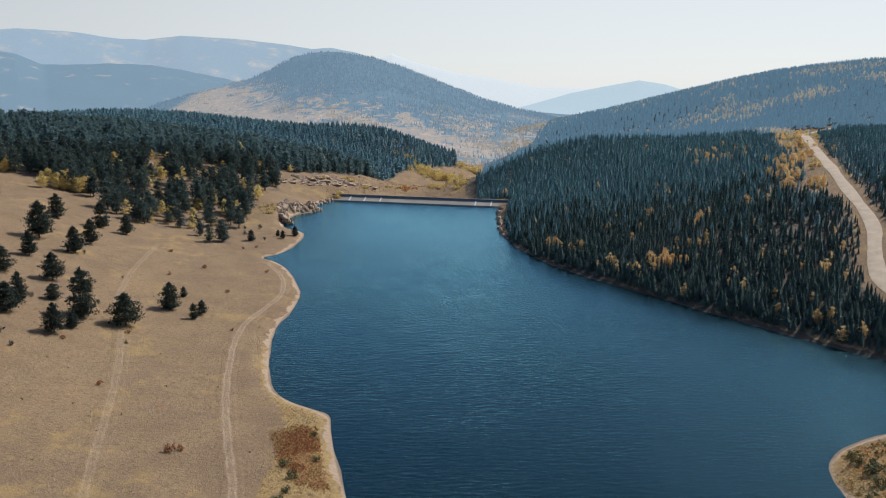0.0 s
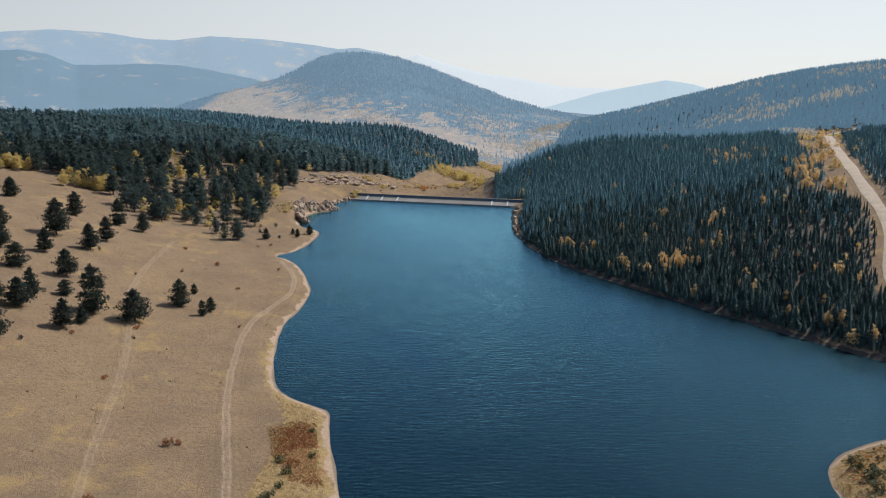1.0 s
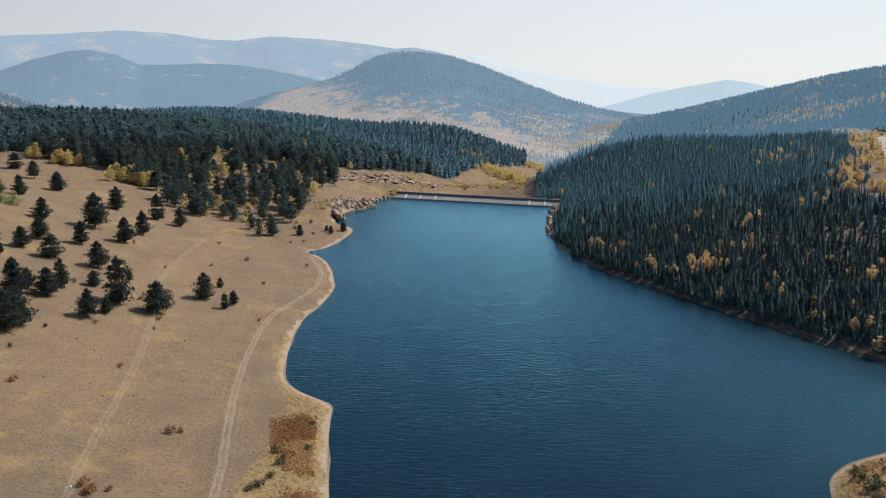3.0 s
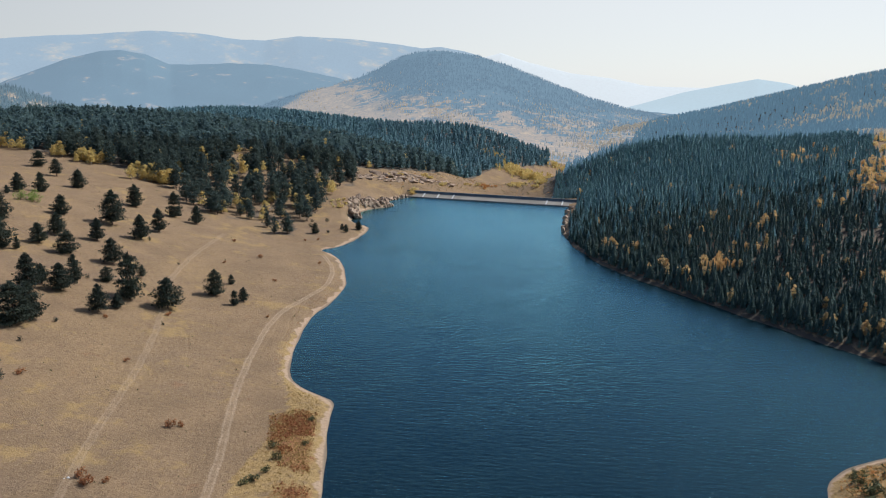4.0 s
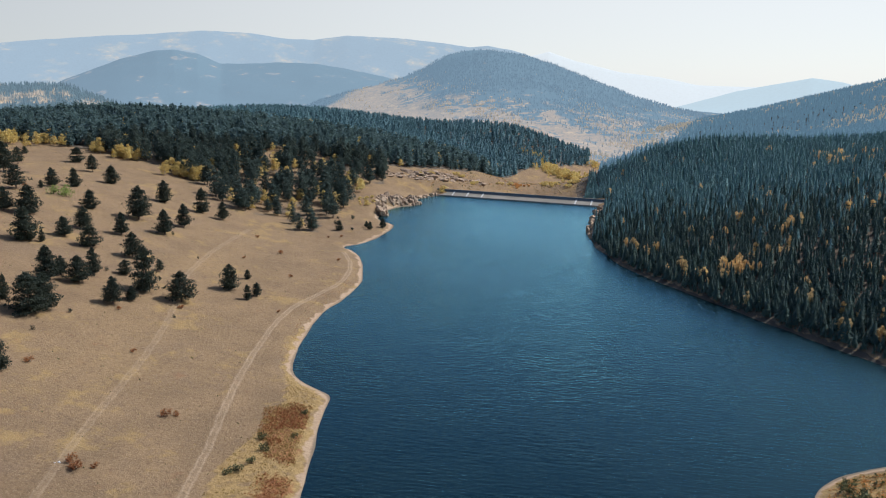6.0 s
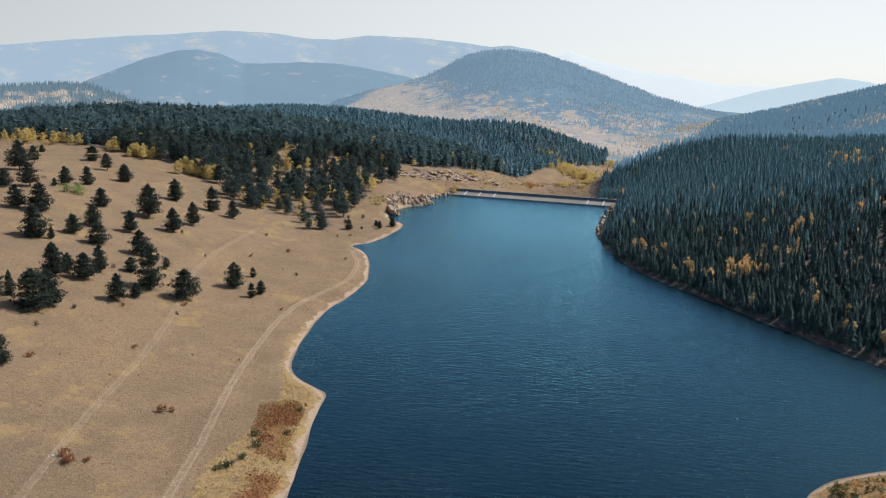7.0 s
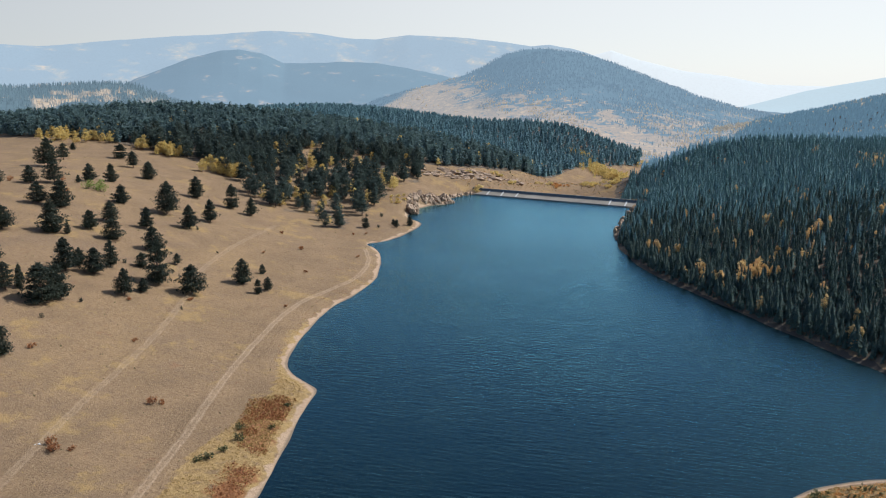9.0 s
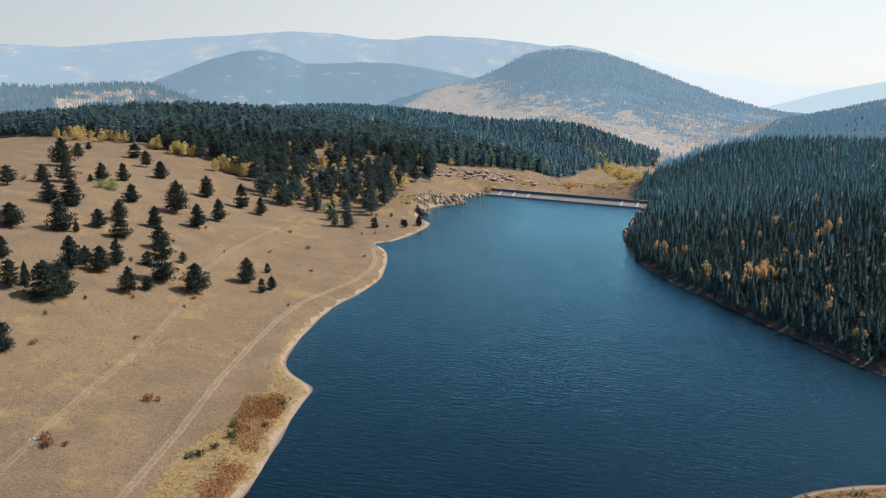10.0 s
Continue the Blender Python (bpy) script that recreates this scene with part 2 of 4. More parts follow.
LIME = foliage_material("fading_green_leaves", (0.200, 0.260, 0.060), (0.150, 0.210, 0.050), (0.300, 0.330, 0.090), 0.35)
RUST = foliage_material("rust_red_twigs", (0.310, 0.125, 0.048), (0.210, 0.080, 0.034), (0.400, 0.200, 0.075), 0.4)
OCHRE = foliage_material("ochre_grass_blades", (0.330, 0.215, 0.068), (0.250, 0.155, 0.054), (0.400, 0.285, 0.105), 0.3)
OLIVE = foliage_material("olive_leaves", (0.090, 0.090, 0.035), (0.055, 0.060, 0.028), (0.140, 0.130, 0.050), 0.2)
BARK = plain_material("pine_bark", (0.120, 0.075, 0.050), (0.070, 0.048, 0.036), 3.0, bump=0.03)
PALE_BARK = plain_material("aspen_bark", (0.520, 0.500, 0.430), (0.360, 0.340, 0.290), 2.5)
ROCK = plain_material("weathered_granite", (0.370, 0.262, 0.170), (0.180, 0.124, 0.084), 0.25, bump=0.35)
CONCRETE = plain_material("stained_concrete", (0.234, 0.206, 0.166), (0.184, 0.159, 0.125), 0.08, stretch=(1, 1, 0.25))
WET_CONCRETE = plain_material("waterline_concrete", (0.178, 0.162, 0.140), (0.128, 0.115, 0.102), 0.2)
PALE_CONCRETE = plain_material("new_concrete", (0.464, 0.446, 0.408), (0.404, 0.387, 0.352), 0.6)
ASPHALT = plain_material("blue_grey_asphalt", (0.105, 0.125, 0.145), (0.080, 0.095, 0.112), 0.3)
GRAVEL = plain_material("pale_gravel", (0.385, 0.291, 0.193), (0.303, 0.226, 0.148), 0.2, bump=0.06)
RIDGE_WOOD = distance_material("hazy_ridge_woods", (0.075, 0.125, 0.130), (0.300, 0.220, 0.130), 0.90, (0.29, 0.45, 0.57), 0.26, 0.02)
# western hill conifers: paler and bluer still, haze put into the colour
HILL_WOOD = foliage_material("hazed_hill_needles", (0.125, 0.230, 0.235), (0.098, 0.190, 0.200), (0.155, 0.232, 0.210), 0.5, haze_sheen=0.4)
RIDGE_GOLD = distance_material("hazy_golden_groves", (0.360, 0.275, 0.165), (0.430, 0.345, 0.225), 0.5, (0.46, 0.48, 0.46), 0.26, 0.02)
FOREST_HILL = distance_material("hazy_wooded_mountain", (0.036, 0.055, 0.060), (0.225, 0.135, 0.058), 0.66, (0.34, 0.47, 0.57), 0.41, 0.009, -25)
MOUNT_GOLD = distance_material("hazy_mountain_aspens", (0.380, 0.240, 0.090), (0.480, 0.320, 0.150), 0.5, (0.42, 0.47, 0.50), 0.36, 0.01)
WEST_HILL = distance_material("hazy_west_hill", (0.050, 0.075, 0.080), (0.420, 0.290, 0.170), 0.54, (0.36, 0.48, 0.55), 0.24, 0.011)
FAR_HILL = distance_material("hazy_far_hill", (0.050, 0.075, 0.085), (0.145, 0.135, 0.125), 0.58, (0.375, 0.485, 0.565), 0.41, 0.012, blur=0.12)
RANGE = distance_material("hazy_far_range", (0.060, 0.085, 0.100), (0.155, 0.135, 0.095), 0.52, (0.515, 0.595, 0.645), 0.53, 0.007, blur=0.2)
EAST_RANGE = distance_material("hazy_east_hill", (0.060, 0.085, 0.100), (0.330, 0.290, 0.230), 0.64, (0.60, 0.675, 0.665), 0.72, 0.004)
GHOST = distance_material("hazy_faint_range", (0.080, 0.100, 0.110), (0.200, 0.190, 0.170), 0.8, (0.80, 0.79, 0.735), 0.77, 0.004)

# ---- the lie of the land ----
WEST_SHORE = [(-20, 60), (-22, 120), (-25, 150), (-31, 170), (-36, 192), (-38, 202), (-44, 207), (-51, 212), (-57, 218), (-61, 228), (-65, 246), (-69, 265), (-71, 286), (-69, 308), (-70, 330), (-78, 356), (-86, 378), (-95, 394), (-106, 404), (-97, 413), (-94, 432), (-93, 458), (-96, 474), (-112, 490), (-118, 520), (-112, 545), (-102, 552), (-100, 562), (-108, 576), (-107, 592), (-98, 610)]
EAST_SHORE = [(37, 568), (28, 555), (28, 526), (30, 510), (26, 498), (26, 470), (29, 446), (38, 406), (52, 374), (66, 350), (82, 326), (98, 302), (110, 285), (124, 264), (141, 245), (175, 215), (160, 199), (120, 193), (104, 187), (94, 181), (87, 174), (83, 162), (84, 140), (95, 60)]
# broad hills and hollows: x, y, reach, height
WEST_HILLS = [(-430, 180, 170, 41.6), (-260, 120, 110, 1.4), (-150, 140, 80, 7.5), (-90, 190, 60, -8.0), (-170, 240, 80, 8.4), (-270, 260, 100, 2.7), (-120, 310, 70, -6.8), (-220, 380, 80, 8.0), (-330, 420, 120, 6.5), (-150, 450, 70, -9.8), (-240, 530, 90, -5.7), (-170, 610, 80, 6.9), (-250, 720, 130, -0.3), (-420, 640, 180, 43.3), (-110, 840, 130, -5.5), (-330, 900, 180, 6.0), (-480, 1150, 220, 50.6), (-160, 1150, 170, 1.7), (-650, 1000, 250, -10.6), (0, 1250, 200, -31.1), (0, 760, 120, 9.1), (-250, 1500, 300, 1.5), (-800, 760, 200, 33.1), (-100, 1190, 90, 42.3), (-950, 1850, 330, -36.0)]
EAST_BANK = [(60, 430, 50, -3.3), (110, 370, 60, 5.7), (90, 520, 60, -1.3), (165, 430, 70, -1.3), (180, 540, 80, 3.7), (130, 680, 110, 5.7), (230, 470, 90, 16.8), (270, 620, 110, -20.1), (230, 780, 130, 14.2), (60, 900, 140, 17.4), (400, 500, 170, 18.2)]
EAST_RIDGE = [(420, 800, 200, -31.8), (450, 1050, 230, 13.9), (300, 1350, 300, 11.1), (700, 1350, 400, 86.8), (650, 800, 300, 57.7), (250, 230, 80, 12.8), (150, 310, 60, -2.8), (380, 280, 140, 3.8), (0, 2250, 500, -90.1), (-600, 2300, 500, 11.6), (120, 1100, 170, -76.8), (60, 745, 70, 22.0), (-10, 660, 60, -37.8), (10, 830, 80, -55.3), (280, 620, 70, 23.9), (620, 300, 180, 37.2)]
HILLS = np.array(WEST_HILLS + EAST_BANK + EAST_RIDGE, float)
LAKE = np.array(WEST_SHORE + EAST_SHORE, float)
LAKE = np.stack([0.8 * LAKE + 0.2 * np.roll(LAKE, -1, 0), 0.2 * LAKE + 0.8 * np.roll(LAKE, -1, 0)], 1).reshape(-1, 2)   # corners rounded off


def shore_distance(X, Y):
    """Metres from the waterline, above 0 on land."""
    near, inside = np.full(X.shape, 1e9), np.zeros(X.shape, bool)
    for (ax, ay), (bx, by) in zip(LAKE, np.roll(LAKE, -1, 0)):
        dx, dy = bx - ax, by - ay
        s = np.clip(((X - ax) * dx + (Y - ay) * dy) / (dx * dx + dy * dy), 0, 1)
        near = np.minimum(near, np.hypot(X - ax - s * dx, Y - ay - s * dy))
        inside ^= ((ay > Y) != (by > Y)) & (X < dx * (Y - ay) / (by - ay + 1e-12) + ax)
    return np.where(inside, -near, near)


def ripple(X, Y, scale, seed):
    """A cheap smooth noise about 0."""
    rng, total = np.random.RandomState(seed), 0.0
    for k in range(7):
        a, f = rng.uniform(0, 6.28), (0.7 + 0.35 * k) / scale
        total = total + np.sin((X * np.cos(a) + Y * np.sin(a)) * f + rng.uniform(0, 6.28)) / (1 + 0.35 * k)
    return total / 3.2


def height(X, Y):
    X, Y = np.asarray(X, float), np.asarray(Y, float)
    d = shore_distance(X + 1.2 * ripple(X, Y, 7, 3), Y + 1.2 * ripple(X, Y, 6, 4))
    bank = np.where(d < 0, np.maximum(d * 0.25, -3), np.minimum(d, 6) * 0.16)
    rise = np.zeros(X.shape)
    for x, y, reach, h in HILLS:
        rise += h * np.exp(-((X - x) ** 2 + (Y - y) ** 2) / (2 * reach * reach))
    land = 1 - np.exp(-np.maximum(d, 0) / 30)
    rough = np.clip(d / 25, 0, 1) * (0.35 * ripple(X, Y, 13, 1) + 0.9 * ripple(X, Y, 45, 2))
    scar = np.exp(-(((X + 124) / 17) ** 2 + ((Y - 528) / 30) ** 2)) * np.clip((d - 1.5) / 3.0, 0, 1)
    return bank + land * rise + rough + 5.5 * scar


def spot(x, y):
    return float(height(np.array([x]), np.array([y]))[0])


def inside_outline(X, Y, outline):
    hit = np.zeros(np.shape(X), bool)
    for (ax, ay), (bx, by) in zip(outline, outline[1:] + outline[:1]):
        hit ^= ((ay > Y) != (by > Y)) & (X < (bx - ax) * (Y - ay) / (by - ay + 1e-12) + ax)
    return hit


def line_distance(X, Y, line):
    near = np.full(np.shape(X), 1e9)
    for (ax, ay), (bx, by) in zip(line, line[1:]):
        dx, dy = bx - ax, by - ay
        s = np.clip(((X - ax) * dx + (Y - ay) * dy) / (dx * dx + dy * dy), 0, 1)
        near = np.minimum(near, np.hypot(X - ax - s * dx, Y - ay - s * dy))
    return near


def depth_inside(X, Y, outline, feather):
    """0 outside an outline, growing to 1 that many metres within it."""
    return inside_outline(X, Y, outline) * np.clip(line_distance(X, Y, outline + outline[:1]) / feather, 0, 1)


WEST_WOOD = [(-1500, 560), (-495, 530), (-433, 522), (-373, 518), (-314, 512), (-268, 500), (-225, 470), (-198, 446), (-176, 430), (-141, 420), (-128, 425), (-134, 456), (-134, 500), (-139, 540), (-133, 590), (-150, 630), (-122, 665), (-95, 715), (-85, 790), (-70, 921), (-46, 1051), (4, 1175), (0, 1400), (-1500, 1700)]
EAST_WOOD = [(42, 585), (30, 500), (30, 446), (40, 406), (54, 374), (84, 326), (112, 285), (143, 245), (180, 225), (420, 200), (900, 900), (1100, 1750), (250, 1750), (150, 1400), (50, 1000), (14, 800), (8, 700), (14, 632)]
ROAD = [(172, 255), (164, 275), (163, 293), (170, 312), (179, 331), (190, 352), (200, 386), (210, 426), (226, 478), (248, 545), (266, 598), (292, 668), (322, 750), (380, 790), (520, 800)]
ROAD_BEND = ROAD[:8]
CLEARING = [(186, 425), (203, 455), (215, 495), (230, 550), (245, 610), (275, 680), (303, 770), (330, 800), (385, 775), (345, 735), (302, 660), (274, 600), (262, 560), (248, 533), (227, 474), (213, 430), (200, 410)]
SHORE_TRACK = [(-38, 100), (-42, 115), (-46, 131), (-53, 156), (-60, 178), (-66, 197), (-72, 218), (-76, 236), (-80, 258), (-82, 275), (-81, 290), (-79, 304), (-77, 322), (-82, 350), (-90, 369), (-98, 384)]
INNER_TRACK = [(-66, 100), (-73, 123), (-82, 148), (-94, 187), (-108, 230), (-117, 252), (-128, 274), (-136, 300), (-143, 330), (-151, 370), (-157, 395)]

THICKET = [(-52, 187), (-47, 193), (-40, 193), (-36, 183), (-31, 166), (-30, 159), (-35, 158), (-40, 160), (-47, 172)]
LOWER_THICKET = [(-38, 153), (-30, 155), (-26, 149), (-24, 135), (-24, 112), (-31, 112), (-35, 135), (-36, 142)]
FRINGE = [(-24, 112), (-24, 140), (-30, 164), (-36, 190), (-38, 201), (-44, 206), (-56, 215), (-60, 226), (-64, 245), (-70, 262), (-72, 262), (-67, 240), (-62, 220), (-53, 205), (-49, 190), (-47, 150), (-37, 112)]
MEADOW = [(-30, 105), (-60, 230), (-75, 280), (-75, 330), (-95, 400), (-130, 425), (-200, 440), (-260, 490), (-420, 515), (-330, 380), (-240, 250), (-150, 150), (-90, 105)]
SHORE_STRIP = [(-57, 216), (-61, 228), (-65, 246), (-69, 265), (-72, 286), (-70, 308), (-71, 330), (-79, 356), (-84, 353), (-77, 330), (-76, 308), (-78, 286), (-75, 265), (-71, 246), (-67, 230), (-62, 219)]
SPIT = [(84, 140), (85, 174), (95, 180), (110, 185), (130, 190), (130, 140)]


def wood_share(X, Y):
    """How densely the ground is wooded, 0 to 1."""
    west = inside_outline(X, Y, WEST_WOOD)
    east = inside_outline(X, Y, EAST_WOOD) & (line_distance(X, Y, ROAD) > 8) & ~inside_outline(X, Y, CLEARING)
    open_edge = west & (Y < 640) & (X > -260)
    return np.maximum(np.where(open_edge, 0.42, west), east)


def mesh_object(name, verts, faces, material, smooth=True, parent=None, normals=None):
    me = bpy.data.meshes.new(name)
    verts, faces = np.asarray(verts, np.float32), np.asarray(faces, np.int32)
    n = faces.shape[1]
    me.vertices.add(len(verts))
    me.vertices.foreach_set("co", verts.ravel())
    me.loops.add(faces.size)
    me.loops.foreach_set("vertex_index", faces.ravel())
    me.polygons.add(len(faces))
    me.polygons.foreach_set("loop_start", np.arange(0, faces.size, n, dtype=np.int32))
    me.update(calc_edges=True)
    me.polygons.foreach_set("use_smooth", np.full(len(faces), smooth))
    me.materials.append(material)
    if normals is not None:
        me.attributes.new("custom_normal", "FLOAT_VECTOR", "POINT").data.foreach_set("vector", np.asarray(normals, np.float32).ravel())
    ob = new(name, me)
    ob.parent = parent
    return ob


def crown_normals(v, up=0.55, stir=0.35, seed=1):
    """Normals that point out of a crown of unit height, so that it takes the light as one soft body."""
    r = np.random.RandomState(seed)
    n = np.array(v, float)
    n[:, :2] /= np.hypot(n[:, 0], n[:, 1]).max() + 1e-6
    n[:, 2] = up + 0.5 * (n[:, 2] - 0.5)
    n += np.repeat(r.normal(0, stir, (len(v) // 3 + 1, 3)), 3, 0)[:len(v)]
    return n / np.linalg.norm(n, axis=1)[:, None]


def layer(ob, name, values):
    ob.data.attributes.new(name, "FLOAT", "POINT").data.foreach_set("value", np.asarray(values, np.float32).ravel())


def grid_faces(rows, cols):
    i = np.arange(rows * cols).reshape(rows, cols)
    return np.stack([i[:-1, :-1], i[:-1, 1:], i[1:, 1:], i[1:, :-1]], -1).reshape(-1, 4)


def spaced(*stretches):
    """Grid lines: (from, to, step) one after another."""
    return np.unique(np.round(np.concatenate([np.arange(a, b, s) for a, b, s in stretches]), 3))


def ground_layers(ob, X, Y):
    """What grows on the ground at each point."""
    layer(ob, "shore", shore_distance(X, Y))
    layer(ob, "wood", wood_share(X, Y))
    layer(ob, "scrub", np.maximum(depth_inside(X, Y, THICKET, 5), depth_inside(X, Y, LOWER_THICKET, 5)))
    layer(ob, "fringe", (inside_outline(X, Y, FRINGE) | inside_outline(X, Y, SPIT)).astype(float))
    layer(ob, "spit", inside_outline(X, Y, SPIT).astype(float))
    layer(ob, "east", ((X > 15) & (Y > 208) & (Y < 600)).astype(float))


def build_ground():
    xs = spaced((-4900, -1500, 170), (-1500, -420, 36), (-420, -130, 4), (-130, 150, 1.6), (150, 330, 4), (330, 1200, 36), (1200, 4901, 185))
    ys = spaced((-900, 40, 47), (40, 110, 5), (110, 480, 1.6), (480, 640, 2.5), (640, 1000, 8), (1000, 2000, 25), (2000, 4901, 145))
    X, Y = np.meshgrid(xs, ys)
    Z = height(X, Y)
    Z -= 60 * np.clip((Y - 1230) / 250, 0, 1) * np.clip((120 + 0.5 * (Y - 1300) - X) / 120, 0, 1) * np.clip((X + 900) / 150, 0, 1)
    far = np.clip((np.hypot(X, Y) - 2400) / 1500, 0, 1)
    Z = Z * (1 - far) - 60 * far
    ob = mesh_object("ground", np.stack([X, Y, Z], -1).reshape(-1, 3), grid_faces(len(ys), len(xs)), GROUND)
    ground_layers(ob, X, Y)
    tagged(ob, "dry straw-coloured grassland rising from the lake to wooded hills", "ground", kind="structure")


build_ground()
lake = mesh_object("water", [(-160, 40, 0), (220, 40, 0), (220, 520, 0), (54, 565, 0), (-104, 611, 0), (-160, 590, 0)], [(0, 1, 2, 3, 4, 5)], WATER)


def glint_crests(number, seed):
    """Steep little wavelets added for sun glints, their fronts towards the south-east and tilted to mirror the sun."""
    r = np.random.RandomState(seed)
    X, Y = r.uniform(-60, 130, number), 95 + 270 * r.uniform(size=number) ** 1.5
    keep = (shore_distance(X, Y) < -1.5) & (r.uniform(size=number) < np.clip((X - 15) / 95, 0.02, 1)) & (ripple(X, Y, 9, seed) > -0.3)
    X, Y = X[keep], Y[keep]
    n = len(X)
    # directions and slopes chosen so that the fronts flash the sun
    a, s, d = np.radians(r.normal(-70, 26, n)), np.clip(r.normal(0.40, 0.08, n), 0.2, 0.9), r.uniform(0.08, 0.20, n)
    w, way = d * r.uniform(0.9, 1.7, n), np.stack([np.cos(a), np.sin(a)], 1)
    side, at = np.stack([-way[:, 1], way[:, 0]], 1), np.stack([X, Y], 1)
    low, top = np.full((n, 1), -0.01), (d * s)[:, None]
    V = np.stack([np.hstack([at + way * d[:, None] - side * w[:, None], low]), np.hstack([at + way * d[:, None] + side * w[:, None], low]), np.hstack([at, top]), np.hstack([at - way * 2.2 * d[:, None], low])], 1)
    F = (np.array([(0, 1, 2), (1, 3, 2), (3, 0, 2)])[None] + 4 * np.arange(n)[:, None, None]).reshape(-1, 3)
    tagged(mesh_object("glint_crests", V.reshape(-1, 3), F, WATER, smooth=False), "small steep wavelets glinting on the blue water", "water", kind="stuff")


glint_crests(100000, 77)
tagged(lake, "deep blue rippled reservoir water", "lake", kind="structure")


# ---- roads and tracks ----
def smooth_line(points, step):
    """A polyline rounded off and cut into even steps, with its sideways directions."""
    p = np.array(points, float)
    for _ in range(3):
        q = np.repeat(p, 2, 0)[1:-1]
        q[0::2], q[1::2] = 0.75 * p[:-1] + 0.25 * p[1:], 0.25 * p[:-1] + 0.75 * p[1:]
        p = np.vstack([p[:1], q, p[-1:]])
    run = np.r_[0, np.cumsum(np.hypot(*np.diff(p, axis=0).T))]
    s = np.arange(0, run[-1], step)
    line = np.stack([np.interp(s, run, p[:, 0]), np.interp(s, run, p[:, 1])], 1)
    way = np.gradient(line, axis=0)
    way /= np.linalg.norm(way, axis=1)[:, None]
    return line, np.stack([way[:, 1], -way[:, 0]], 1)


def ribbon(name, points, centre, width, lift, material, step=1.2, across=5, seed=5, parent=None):
    line, side = smooth_line(points, step)
    wob = 0.10 * width * np.sin(np.arange(len(line)) * 0.21 + seed) + np.random.RandomState(seed).uniform(-0.04, 0.04, len(line)) * width
    offs = np.linspace(-0.5, 0.5, across)
    XY = line[:, None] + side[:, None] * (centre + offs[None, :, None] * (width + wob[:, None, None]))
    Z = height(XY[..., 0], XY[..., 1]) + lift - 0.12 * (np.abs(offs) > 0.49)[None]
    return mesh_object(name, np.concatenate([XY, Z[..., None]], -1).reshape(-1, 3), grid_faces(len(line), across), material, parent=parent)


def dirt_track(points, label, material):
    """Two wheel ruts worn into a strip of the meadow."""
    across, wide = 15, 7.0
    line, side = smooth_line(points, 1.0)
    offs = np.linspace(-0.5, 0.5, across) * wide
    XY = line[:, None] + side[:, None] * offs[None, :, None]
    rut = 0.05 * np.exp(-((np.abs(offs) - 0.72) / 0.4) ** 2)
    Z = height(XY[..., 0], XY[..., 1]) + 0.12 - rut - 0.22 * np.abs(2 * offs / wide) ** 3
    ob = mesh_object("dirt_track", np.concatenate([XY, Z[..., None]], -1).reshape(-1, 3), grid_faces(len(line), across), material)
    ground_layers(ob, XY[..., 0], XY[..., 1])
    layer(ob, "across", np.broadcast_to(offs, Z.shape))
    tagged(ob, label, "track", kind="structure")


dirt_track(SHORE_TRACK, "pale two-rut dirt track along the lake shore", TRACK)
dirt_track(INNER_TRACK, "faint two-rut dirt track across the dry meadow", FAINT_TRACK)
road = ribbon("road", ROAD, 0, 6.0, 0.25, GRAVEL, 2.0, 7, 9)
tagged(road, "pale gravel road through the spruce forest", "road", kind="structure")


# ---- the dam ----
def part(name, bm, material, parent, label=""):
    me = bpy.data.meshes.new(name)
    bm.to_mesh(me)
    bm.free()
    me.materials.append(material)
    ob = new(name, me)
    ob.parent = parent
    if label:
        ob["label"] = label
    return ob


def prism(profile, a, b, bm=None):
    """A bar with that cross-section (out, up), swept from a to b."""
    bm = bm or bmesh.new()
    a, b = Vector(a), Vector(b)
    out = Vector(((b - a).y, -(b - a).x, 0)).normalized()
    ends = [[bm.verts.new(p + out * u + Vector((0, 0, v))) for u, v in profile] for p in (a, b)]
    n = len(profile)
    for i in range(n):
        bm.faces.new((ends[0][i], ends[0][(i + 1) % n], ends[1][(i + 1) % n], ends[1][i]))
    bm.faces.new(ends[0][::-1])
    bm.faces.new(ends[1])
    bmesh.ops.recalc_face_normals(bm, faces=bm.faces)
    return bm


DAM_A, DAM_B = Vector((-101, 607, 0)), Vector((46, 564.5, 0))    # foot of the wet face at the waterline
CREST, RUN = 2.7, 8.0


